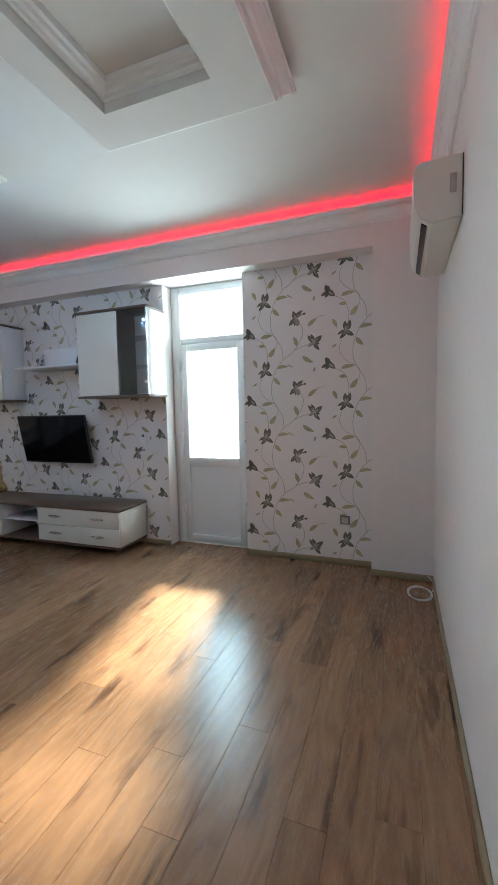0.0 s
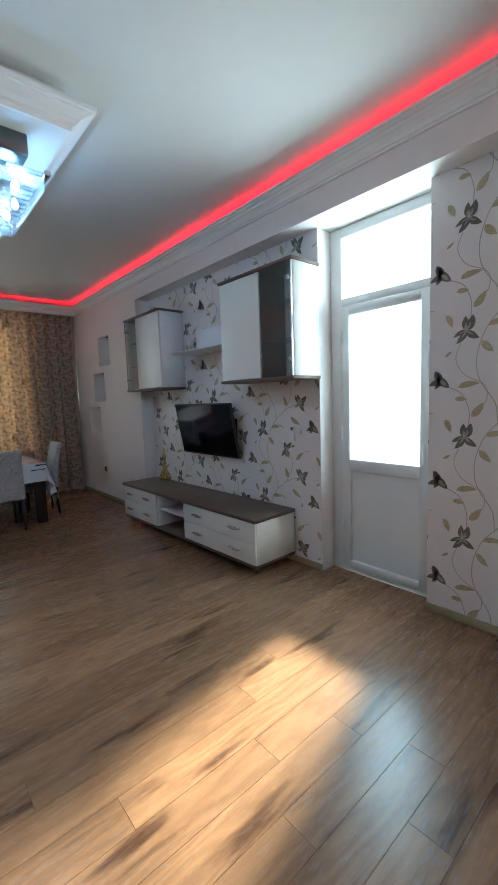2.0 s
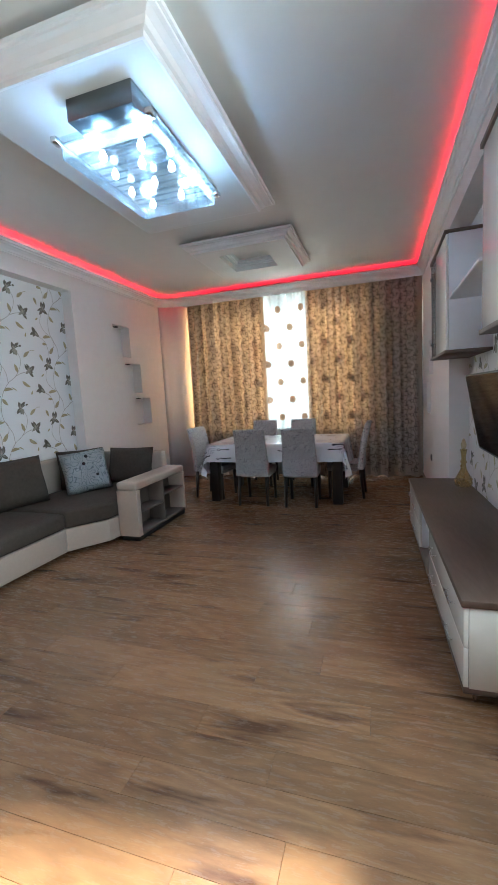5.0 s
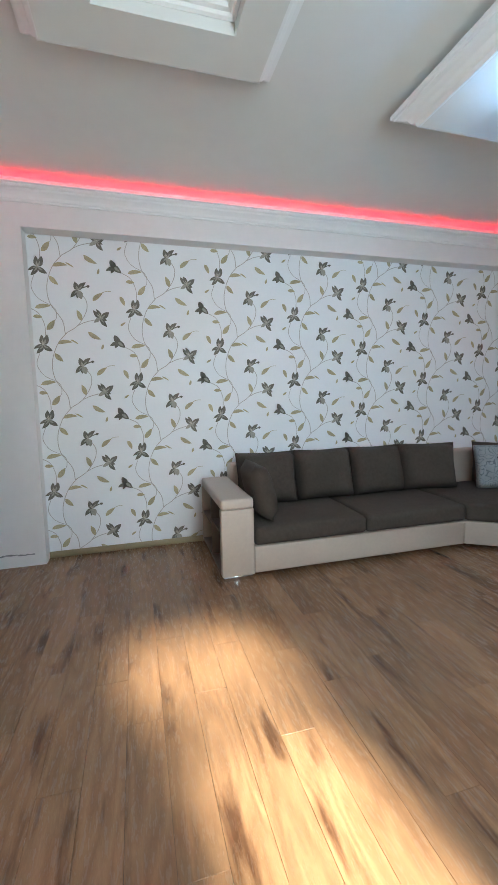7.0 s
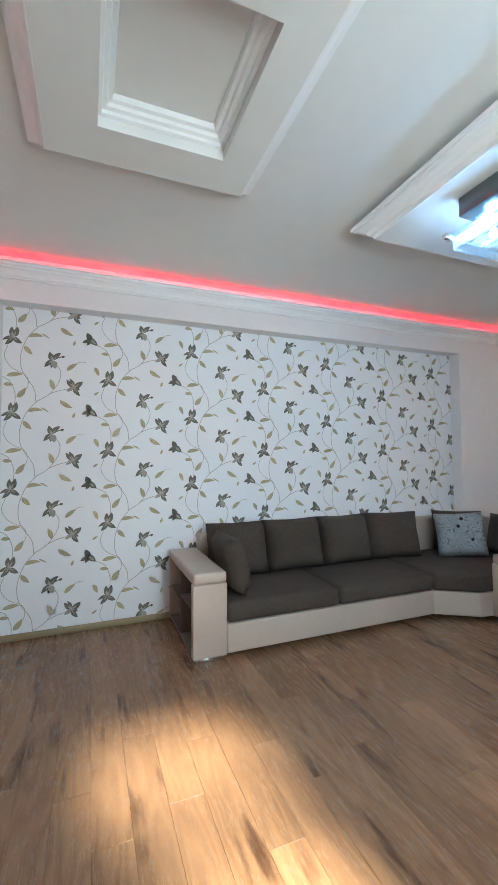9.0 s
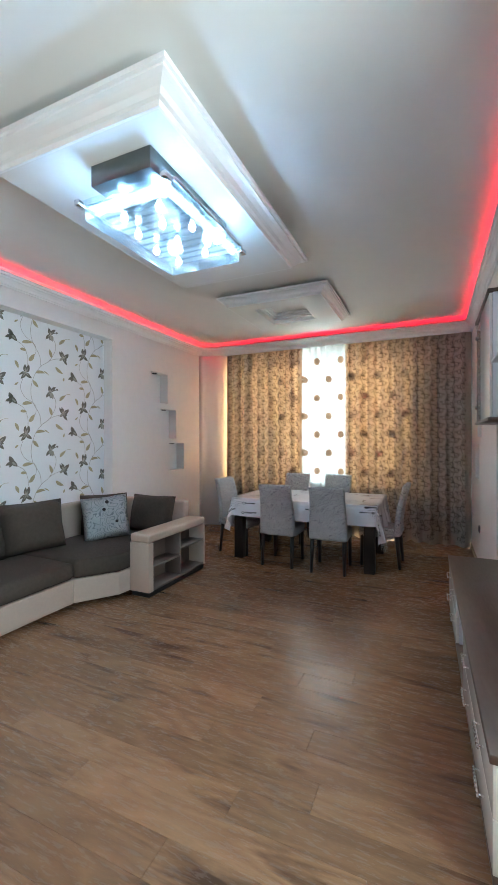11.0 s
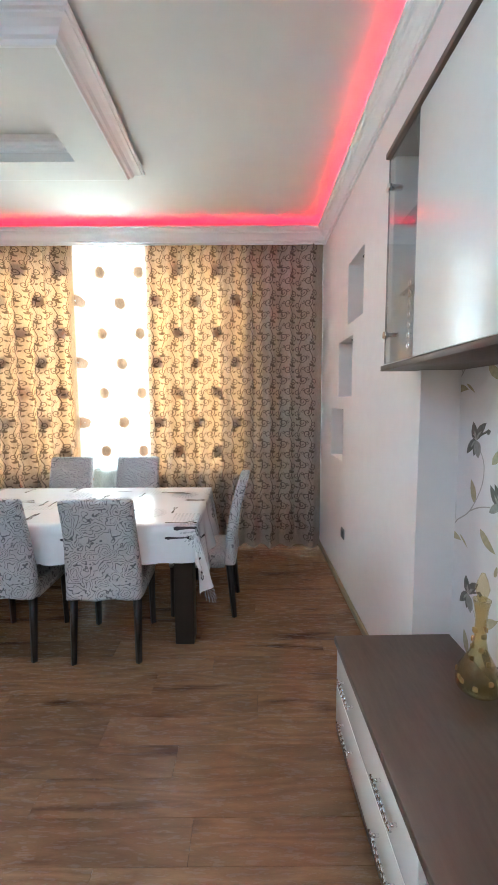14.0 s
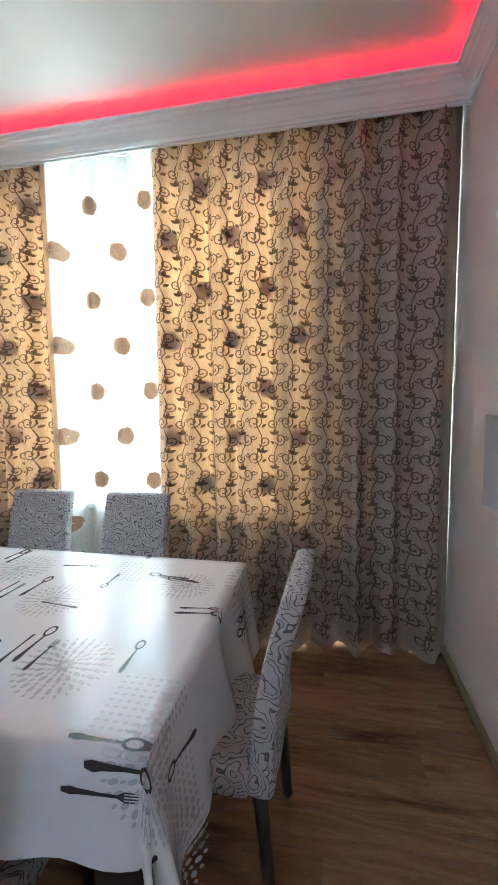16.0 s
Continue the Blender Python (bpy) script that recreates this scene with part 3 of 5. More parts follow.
def lily_cell():
    """One repeat of the lily print, as outlines (points, ink); u to the right, v up, in metres."""
    o, h = [], CELL_H
    stem_shape(o, [(0.20, 0.11), (0.115, 0.006), (0.063, -0.15), (0.077, -0.30), (0.167, -0.445), (0.184, -0.555), (0.198, 0.11 - h)])
    stem_shape(o, [(0.20, 0.11), (0.292, 0.173), (0.368, 0.29), (0.378, 0.385), (0.335, 0.450)])
    stem_shape(o, [(0.292, 0.173), (0.36, 0.205), (0.435, 0.225)])
    stem_shape(o, [(-0.035, -0.075), (-0.062, -0.17), (-0.012, -0.265), (0.092, -0.322)], 0.0048)
    stem_shape(o, [(0.092, -0.322), (0.120, -0.36), (0.122, -0.42), (0.105, -0.455)], 0.0048)
    stem_shape(o, [(-0.095, 0.315), (-0.02, 0.27), (0.022, 0.17), (0.022, 0.07)], 0.0055)
    flower(o, 0.0, 0.0, [(112, 0.076, 0.50, -0.3), (48, 0.084, 0.52, 0.35), (190, 0.076, 0.34, 0.25), (246, 0.084, 0.42, -0.25), (306, 0.078, 0.50, 0.3)])
    flower(o, 0.318, -0.185, [(128, 0.070, 0.62, -0.3), (72, 0.085, 0.44, -0.4), (205, 0.082, 0.44, 0.3), (252, 0.060, 0.50, 0.1)], (285, 0.075, 0.70))
    stem_shape(o, [(0.33, -0.17), (0.375, -0.150), (0.40, -0.142)], 0.009, 1)
    leaf_shape(o, 0.385, -0.150, 0.030, 0.35, 0.75, 1)
    flower(o, 0.490, -0.415, [(98, 0.072, 0.40, 0.3), (150, 0.078, 0.46, -0.3), (22, 0.080, 0.56, 0.25), (286, 0.082, 0.44, 0.3), (335, 0.050, 0.5, 0.0)], (215, 0.075, 0.45))
    bx, bz = -0.150, 0.355
    for turn, ln, fat, curl in ((96, 0.082, 0.38, 0.4), (140, 0.080, 0.52, -0.3), (180, 0.086, 0.42, 0.3), (212, 0.062, 0.50, 0.3)):
        leaf_shape(o, bx, bz, ln, radians(turn), fat, 1, curl)
    leaf_shape(o, bx - 0.030, bz + 0.028, 0.108, radians(-40), 0.48, 1)
    leaf_shape(o, bx - 0.010, bz + 0.010, 0.060, radians(-40), 0.40, 2)
    for u0, v0, u1, v1, fat, curl in ((0.088, -0.072, 0.148, -0.150, 0.42, 0.2), (0.120, 0.010, 0.235, 0.048, 0.30, -0.5), (0.222, 0.050, 0.292, 0.012, 0.16, -0.1), (0.322, 0.215, 0.300, 0.312, 0.42, 0.2),
                                      (0.375, 0.122, 0.475, 0.042, 0.32, 0.3), (0.482, -0.035, 0.502, 0.012, 0.42, 0.2), (0.430, -0.270, 0.512, -0.190, 0.34, -0.2),
                                      (-0.045, -0.348, 0.080, -0.310, 0.30, -0.3), (0.035, -0.530, 0.112, -0.450, 0.42, 0.2), (-0.125, 0.110, -0.078, 0.032, 0.40, -0.2),
                                      (-0.130, -0.150, -0.085, -0.118, 0.34, 0.0), (-0.065, 0.240, 0.010, 0.244, 0.44, -0.2)):
        leaf_shape(o, u0, v0, math.hypot(u1 - u0, v1 - v0), math.atan2(v1 - v0, u1 - u0) - curl * 0.6, fat, 3, curl)
    stem_shape(o, [(0.505, -0.200), (0.545, -0.182), (0.590, -0.180)], 0.0040, 3)
    return o


def clip_poly(pts, u0, u1, v0, v1):
    for axis, lim, sign in ((0, u0, 1), (0, u1, -1), (1, v0, 1), (1, v1, -1)):
        res = []
        for i, p in enumerate(pts):
            q = pts[i - 1]
            ip, iq = (p[axis] - lim) * sign >= 0, (q[axis] - lim) * sign >= 0
            if ip != iq:
                t = (lim - q[axis]) / (p[axis] - q[axis])
                res.append((q[0] + t * (p[0] - q[0]), q[1] + t * (p[1] - q[1])))
            if ip:
                res.append(p)
        pts = res
        if len(pts) < 3:
            return []
    return pts


PRINT_INKS = (M["stem"], M["petal"], M["heart"], M["leaf"], M["stamen"])


def wallpaper(name, x0, x1, z0, z1, y, way, ox, oz, ground, label):
    """A papered face: the ground sheet and the print 0.4 mm proud. way: -1 looks to -y, 1 looks to +y. ox, oz: one flower's place."""
    lo, hi = sorted((y, y + way * 0.002))
    sheet = part(name, box((x0, lo, z0), (x1, hi, z1)), ground, kind="structure", label=label)
    cell, verts, faces, inks = lily_cell(), [], [], []
    for layer, keep in enumerate(((0,), (3,), (1,), (2,), (4,))):
        yy = y + way * (0.0026 + 0.0003 * layer)
        for i in range(-12, 13):
            for j in range(-8, 9):
                u, v = ox * -way + i * CELL_W, oz + j * CELL_H + (i % 2) * CELL_H / 2
                for pts, ink in cell:
                    if ink not in keep:
                        continue
                    w0, w1 = sorted((x0 * -way, x1 * -way))
                    c = clip_poly([(u + p[0], v + p[1]) for p in pts], w0, w1, z0, z1)
                    if len(c) < 3:
                        continue
                    b = len(verts)
                    verts += [(p[0] * -way, yy, p[1]) for p in c]
                    faces.append(tuple(range(b, b + len(c))))
                    inks.append(ink)
    me = mesh_from(verts, faces, "print")
    for one in PRINT_INKS:
        me.materials.append(one)
    me.polygons.foreach_set("material_index", inks)
    part("wallpaper_print", me, PRINT_INKS, sheet, kind="stuff")


wallpaper("wallpaper_south", -4.88, 0.272, 0, SOFFIT, YSB, 1, 0.195, 1.940, M["paper_s"], "white wallpaper with grey lilies and olive leaves behind the sofa")
wallpaper("wallpaper_television", -4.89, DOOR[0], 0, SOFFIT, YNB, -1, -2.702, 1.224, M["paper"], "pale wallpaper with grey lilies behind the television")
wallpaper("wallpaper_pier", DOOR[1], 0.19, 0, SOFFIT, YNB, -1, -0.840, 1.890, M["paper"], "pale wallpaper with grey lilies beside the balcony door")


# ---------------------------------------------------------------- balcony door, window, outdoors
def upvc_door():
    y0, y1 = 4.84, 4.90
    x0, x1 = DOOR[0] + 0.002, DOOR[1] - 0.002
    ob = thing("door_balcony", ((x0 + x1) / 2, y0, 0), "white plastic balcony door with tall pane and solid lower panel", "door")
    ob["kind"] = "structure"
    c = Vector(((x0 + x1) / 2, y0, 0))

    def b(lo, hi, bev=0.004):
        return box(Vector(lo) - c, Vector(hi) - c, bev, 1)
    f = 0.055
    part("door_frame", b((x0, y0, 0.0), (x0 + f + 0.05, y1, 2.862)), M["upvc"], ob)
    part("door_frame", b((x1 - f, y0, 0.0), (x1, y1, 2.862)), M["upvc"], ob)
    part("door_frame", b((x0 + f + 0.05, y0, 2.785), (x1 - f, y1, 2.862)), M["upvc"], ob)
    part("transom", b((x0 + f + 0.05, y0, 2.245), (x1 - f, y1, 2.307)), M["upvc"], ob)
    part("threshold", b((x0 + f + 0.05, y0, 0.0), (x1 - f, y1, 0.03)), M["upvc"], ob)
    part("pane", b((x0 + f + 0.05, y0 + 0.025, 2.307), (x1 - f, y0 + 0.031, 2.785), 0), M["window_glass"], ob)
    s0, s1, yy = x0 + f + 0.053, x1 - f - 0.003, y0 - 0.012
    g = 0.075
    leaf = part("door_leaf", b((s0, yy, 0.033), (s0 + g, y1 - 0.01, 2.242), 0.006), M["upvc"], ob)
    part("leaf_stile", b((s1 - g, yy, 0.033), (s1, y1 - 0.01, 2.242), 0.006), M["upvc"], ob)
    for za, zb in ((0.033, 0.100), (0.888, 0.985), (2.165, 2.242)):
        part("leaf_rail", b((s0 + g, yy, za), (s1 - g, y1 - 0.01, zb), 0.005), M["upvc"], ob)
    part("lower_panel", b((s0 + g, y0 + 0.016, 0.100), (s1 - g, y0 + 0.034, 0.888), 0), M["upvc"], ob)
    part("pane", b((s0 + g, y0 + 0.02, 0.985), (s1 - g, y0 + 0.026, 2.165), 0), M["window_glass"], ob)
    part("gasket", b((s0 + g - 0.001, y0 + 0.010, 0.980), (s1 - g + 0.001, y0 + 0.0145, 0.9875), 0), M["socket"], ob)
    part("gasket", b((s0 + g - 0.001, y0 + 0.010, 0.885), (s1 - g + 0.001, y0 + 0.0145, 0.891), 0), M["socket"], ob)
    for z in (0.35, 1.15, 1.95):
        part("hinge", b((s0 - 0.012, yy - 0.018, z), (s0 + 0.014, yy, z + 0.11), 0.004), M["upvc"], ob)
    part("handle_plate", b((s1 - 0.055, yy - 0.010, 1.0), (s1 - 0.028, yy, 1.15), 0.004), M["upvc"], ob)
    part("handle", b((s1 - 0.050, yy - 0.055, 0.985), (s1 - 0.032, yy - 0.040, 1.10), 0.006), M["upvc"], ob)
    for one in ob.children:
        if one.name.startswith("pane"):
            one.visible_shadow = False
    return leaf


upvc_door()
balcony = thing("balcony", (-1.5, 5.6, 0), "pale balcony parapet with a grey rail outside the door", "balcony")
balcony["kind"] = "structure"
part("balcony_slab", box((-2.4, -0.58, -0.20), (2.4, 0.9, -0.05)), M["concrete"], balcony)
part("parapet", box((-2.4, 0.78, -0.05), (2.4, 0.88, 0.95)), M["concrete"], balcony)
part("rail", box((-2.4, 0.76, 0.98), (2.4, 0.90, 1.03), 0.01), M["upvc"], balcony)

win = thing("window_west", (XW - 0.12, 2.17, 0), "white plastic window with fanlights behind the curtains", "window")
win["kind"] = "structure"
ya, yb, za, zb = WIN[0] - 2.17, WIN[1] - 2.17, WIN[2], WIN[3]
for lo, hi in (((-0.03, ya, za), (0.03, ya + 0.07, zb)), ((-0.03, yb - 0.07, za), (0.03, yb, zb)), ((-0.03, ya + 0.07, za), (0.03, yb - 0.07, za + 0.07)), ((-0.03, ya + 0.07, zb - 0.07), (0.03, yb - 0.07, zb)),
               ((-0.028, ya + 0.07, 2.10), (0.028, yb - 0.07, 2.22)), ((-0.026, -0.07, za + 0.07), (0.026, 0.09, 2.10)), ((-0.026, -0.07, 2.22), (0.026, 0.09, zb - 0.07)),
               ((-0.025, -0.80, za + 0.07), (0.025, -0.70, 2.10)), ((-0.025, 0.72, za + 0.07), (0.025, 0.82, 2.10))):
    part("window_frame", box(lo, hi, 0.006, 1), M["upvc"], win)
clear = pane_mat("outer_glass", (0.96, 0.98, 0.98), 1.4)
for lo, hi in (((-0.003, ya + 0.07, za + 0.07), (0.003, -0.80, 2.10)), ((-0.003, -0.70, za + 0.07), (0.003, -0.07, 2.10)), ((-0.003, 0.09, za + 0.07), (0.003, 0.72, 2.10)), ((-0.003, 0.82, za + 0.07), (0.003, yb - 0.07, 2.10)),
               ((-0.003, ya + 0.07, 2.22), (0.003, -0.07, zb - 0.07)), ((-0.003, 0.09, 2.22), (0.003, yb - 0.07, zb - 0.07))):
    part("pane", box(lo, hi), clear, win)
part("window_sill", box((XW, WIN[0] - 0.04, 0.81), (XW + 0.12, WIN[1] + 0.04, 0.848), 0.006, 1), M["upvc"], kind="structure")
part("radiator_wall_cap", box((XW + 0.001, WIN[0], 0.78), (XW + 0.02, WIN[1], 0.808)), M["upvc"], kind="structure")
ground_mat = mat("far_ground", (0.20, 0.19, 0.16), 0.9, spread=0.3, scale=0.1)
part("ground", box((-400, -400, -9.2), (400, 400, -9.0)), ground_mat, kind="structure")


# ---------------------------------------------------------------- curtains
def fold(y, z, seed, x):
    """Where the cloth hangs at y, z: pleats that widen towards the floor."""
    k = 0.040 + 0.016 * (1 - z / 3.05)
    w = math.sin(y * 31 + 0.8 * math.sin(y * 7 + seed) + seed) + 0.45 * math.sin(y * 17.3 + seed * 2 + 0.5 * math.sin(z * 0.9)) + 0.16 * math.sin(y * 83 + seed * 3 + z)
    back = 1.6 * max(0.0, 0.66 - y)
    return x + k * w * max(0.0, 1 - 9 * back) - back


def hang(name, y0, y1, x, seed, material, z0=0.03, z1=3.122, n=170, m=14, amp=1.0):
    verts, faces = [], []
    for j in range(m + 1):
        z = z0 + (z1 - z0) * j / m
        for i in range(n + 1):
            y = y0 + (y1 - y0) * i / n
            base = z + (0.008 * math.sin(y * 30 + seed) if j == 0 else 0)
            verts.append((x + (fold(y, z, seed, x) - x) * amp, y, base))
    for j in range(m):
        for i in range(n):
            a = j * (n + 1) + i
            faces.append((a, a + 1, a + n + 2, a + n + 1))
    return mesh_from(verts, faces, name, True)


def spiral(cu, cv, r, turn, way, n=13, turns=1.35):
    return [(cu + r * (1 - 0.78 * t) * math.cos(turn + way * 2 * math.pi * turns * t), cv + r * (1 - 0.78 * t) * math.sin(turn + way * 2 * math.pi * turns * t)) for t in np.linspace(0, 1, n)]


def curtain(y0, y1, seed, label):
    x = -7.215
    ob = thing("curtain", (x, (y0 + y1) / 2, 0.03), label, "curtain", "curtains at the window")
    c = Matrix.Translation((-x, -(y0 + y1) / 2, -0.03))
    me = hang("curtain_cloth", y0, y1, x, seed, M["curtain"])
    me.transform(c)
    part("cloth", me, M["curtain"], ob)
    verts, faces = [], []

    def ribbon(pts, w):
        b = len(verts)
        for i, p in enumerate(pts):
            q, r = pts[max(i - 1, 0)], pts[min(i + 1, len(pts) - 1)]
            du, dv = r[0] - q[0], r[1] - q[1]
            ln = math.hypot(du, dv) or 1
            for s in (-1, 1):
                verts.append((min(max(p[0] - s * dv / ln * w / 2, y0), y1), min(p[1] + s * du / ln * w / 2, 3.115)))
        faces.extend((b + 2 * i, b + 2 * i + 1, b + 2 * i + 3, b + 2 * i + 2) for i in range(len(pts) - 1))

    def petal(y, z, a, ln, fat):
        b, n = len(verts), 5
        for i in range(n + 1):
            t = i / n
            w = ln * fat * math.sin(math.pi * t)
            for s in (-1, 1):
                verts.append((y + ln * t * math.cos(a) - s * w * math.sin(a), min(z + ln * t * math.sin(a) + s * w * math.cos(a), 3.115)))
        faces.extend((b + 2 * i, b + 2 * i + 1, b + 2 * i + 3, b + 2 * i + 2) for i in range(n))

    pitch, step = 0.098, 0.215
    for k in range(int((y1 - y0 - 0.02) / pitch)):
        yc = y0 + 0.060 + k * pitch
        for j in range(-1, 15):
            zc = 0.08 + j * step + (k % 2) * step / 2
            if not 0.03 < zc < 3.08:
                continue
            way = 1 if k % 2 else -1
            ribbon([(yc + way * 0.016 * math.sin(2 * math.pi * t), zc + t * step) for t in np.linspace(0, 1, 11)], 0.0065)
            ribbon(spiral(yc + way * 0.026, zc + 0.056, 0.042, math.pi * (1 + way) / 2 + 0.5, way, 15, 1.45), 0.0080)
            ribbon(spiral(yc - way * 0.026, zc + 0.150, 0.034, math.pi * (1 - way) / 2 + 0.5, -way, 13, 1.35), 0.0080)
            ribbon(spiral(yc + way * 0.030, zc + 0.178, 0.018, math.pi * (1 + way) / 2, way, 9, 1.1), 0.0070)
            for a in (0.5, 1.45, 2.4):
                petal(yc - way * 0.010, zc + 0.080, a + way * 0.2, 0.040, 0.24)
            petal(yc - way * 0.012, zc + 0.020, math.pi / 2 + way * 0.9, 0.034, 0.26)
    pts = [((fold(p[0], p[1], seed, x) + 0.0022), p[0], p[1]) for p in verts]
    me = mesh_from(pts, faces, "scroll")
    me.transform(c)
    part("woven_scroll", me, M["scroll"], ob, kind="stuff")
    return ob


WEST_CURTAINS = ((0.603, 2.05, 1.3), (2.735, 4.488, 4.1))
curtain(*WEST_CURTAINS[0], "heavy tan curtain with dark woven scrolls, lit orange by the window")
curtain(*WEST_CURTAINS[1], "wide tan curtain with dark woven scrolls beside the niches")


def sheer_x(y, z):
    """The sheer hangs free between the curtains and is pressed against their backs."""
    free = -7.31 + 0.45 * fold(y, z, 2.2, 0)
    for a, b, seed in WEST_CURTAINS:
        t = min(1.0, max(0.0, min(y - a + 0.10, b + 0.10 - y) / 0.12))
        if t > 0:
            t = t * t * (3 - 2 * t)
            free = free * (1 - t) + (fold(y, z, seed, -7.215) - 0.016) * t
    return free


sheer = thing("sheer_curtain", (-7.31, 2.4, 0.05), "thin white sheer curtain with brown woven dots", "curtain")
verts, faces, n, m = [], [], 300, 10
for j in range(m + 1):
    for i in range(n + 1):
        y, z = 0.635 + 3.862 * i / n, 0.10 + 3.022 * j / m
        verts.append((sheer_x(y, z), y, z))
for j in range(m):
    for i in range(n):
        a = j * (n + 1) + i
        faces.append((a, a + 1, a + n + 2, a + n + 1))
me = mesh_from(verts, faces, "sheer", True)
me.transform(Matrix.Translation((7.31, -2.4, -0.05)))
part("cloth", me, M["sheer"], sheer)
verts, faces = [], []
for k in range(-7, 12):
    for j in range(-1, 6):
        y, z = 2.06 + k * 0.195, 0.13 + j * 0.60 + (k % 2) * 0.30
        if not (0.74 < y < 4.36 and 0.12 < z < 3.06):
            continue
        b = len(verts)
        verts.append((sheer_x(y, z) + 0.0035, y, z))
        for far in (0.5, 1.0):
            for i in range(18):
                t = 2 * math.pi * i / 18
                out = far * (1.0 + 0.05 * math.sin(5 * t + k) + 0.04 * math.sin(9 * t + j))
                yy, zz = y + 0.050 * out * math.cos(t), z + 0.060 * out * math.sin(t)
                verts.append((sheer_x(yy, zz) + 0.0035, yy, zz))
        for i in range(18):
            q = (i + 1) % 18
            faces += [(b, b + 1 + i, b + 1 + q), (b + 1 + i, b + 19 + i, b + 19 + q, b + 1 + q)]
me = mesh_from(verts, faces, "dots")
me.transform(Matrix.Translation((7.31, -2.4, -0.05)))
part("woven_dots", me, M["dot"], sheer, kind="stuff")
rail = thing("curtain_rail", (-7.24, 2.55, 3.1225), "white ceiling curtain rail hidden behind the cornice", "curtain rail")
part("track", box((-0.09, -1.93, 0.0), (0.06, 1.93, 0.03), 0.004, 1), M["upvc"], rail)


# ---------------------------------------------------------------- cabinets and television
def wall_cabinet(x0, x1, glass_left, label):
    z0, z1, y0, y1 = 1.690, 2.565, 4.352, 4.676
    w = x1 - x0
    ob = thing("wall_cabinet", (x0, y1, z0), label, "wall cabinet", "wall cabinets over the television stand")
    d = y1 - y0
    gw = 0.31 if glass_left else 0.375
    part("bottom_board", box((-0.012, -d - 0.012, -0.024), (w + 0.012, 0, 0.0), 0.002, 1), M["walnut"], ob)
    part("top_board", box((-0.012, -d - 0.012, z1 - z0), (w + 0.012, 0, z1 - z0 + 0.024), 0.002, 1), M["walnut"], ob)
    part("side_panel", box((0.0, -d + 0.02, 0.0), (0.018, 0, z1 - z0), 0.001, 1), M["white"], ob)
    part("side_panel", box((w - 0.018, -d + 0.02, 0.0), (w, 0, z1 - z0), 0.001, 1), M["cream"] if not glass_left else M["white"], ob)
    part("back_panel", box((0.018, -0.012, 0.0), (w - 0.018, -0.002, z1 - z0)), M["white"], ob)
    dx = gw if glass_left else w - gw
    part("divider", box((dx - 0.008, -d + 0.02, 0.0), (dx + 0.008, -0.012, z1 - z0)), M["walnut"], ob)
    ga, gb = (0.004, gw - 0.004) if glass_left else (w - gw + 0.004, w - 0.004)
    sa, sb = (gw + 0.002, w - 0.002) if glass_left else (0.002, w - gw - 0.002)
    door = part("door", box((sa, -d, 0.004), (sb, -d + 0.018, z1 - z0 - 0.004), 0.003, 2), M["cream"], ob)
    gdoor = part("glass_door", box((ga, -d, 0.006), (gb, -d + 0.005, z1 - z0 - 0.006)), M["glass"], ob)
    part("chrome_edge", box((ga - 0.003 if glass_left else gb - 0.001, -d - 0.001, 0.006), (ga if glass_left else gb + 0.003, -d + 0.006, z1 - z0 - 0.006)), M["chrome"], gdoor)
    for z in (0.30, 0.60):
        part("glass_shelf", box((0.02 if glass_left else dx + 0.01, -d + 0.05, z), (dx - 0.01 if glass_left else w - 0.02, -0.015, z + 0.006)), M["glass"], ob)
        for y in (-0.07, -d + 0.09):
            part("shelf_pin", rod(((0.020 if glass_left else w - 0.020), y, z - 0.004), ((0.035 if glass_left else w - 0.035), y, z - 0.004), 0.005, seg=8), M["chrome"], ob)
    hx = ga + 0.022 if glass_left else gb - 0.022
    for z in (0.13, z1 - z0 - 0.13):
        hinge = part("hinge", rod((hx, -d - 0.014, z), (hx, -d - 0.0005, z), 0.017, seg=16), M["chrome"], gdoor)
        part("hinge_arm", box((hx - 0.012, -d + 0.006, z - 0.010), (hx + 0.012, -d + 0.05, z + 0.010), 0.003, 1), M["chrome"], ob)
    kx = gb - 0.02 if glass_left else ga + 0.02
    for z in np.linspace(0.05, 0.28, 7):
        ring = lathe([(0.011, -0.002), (0.015, 0), (0.011, 0.002), (0.007, 0), (0.011, -0.002)], 12)
        ring.transform(pose(kx, -d - 0.008, z, 90, 0, 0))
        part("handle_ring", ring, M["chrome"], gdoor)
    return ob


wall_cabinet(-2.885, -1.985, False, "white gloss wall cabinet with glass door beside the balcony door")
wall_cabinet(-4.94, -4.045, True, "white gloss wall cabinet with glass door by the niches")

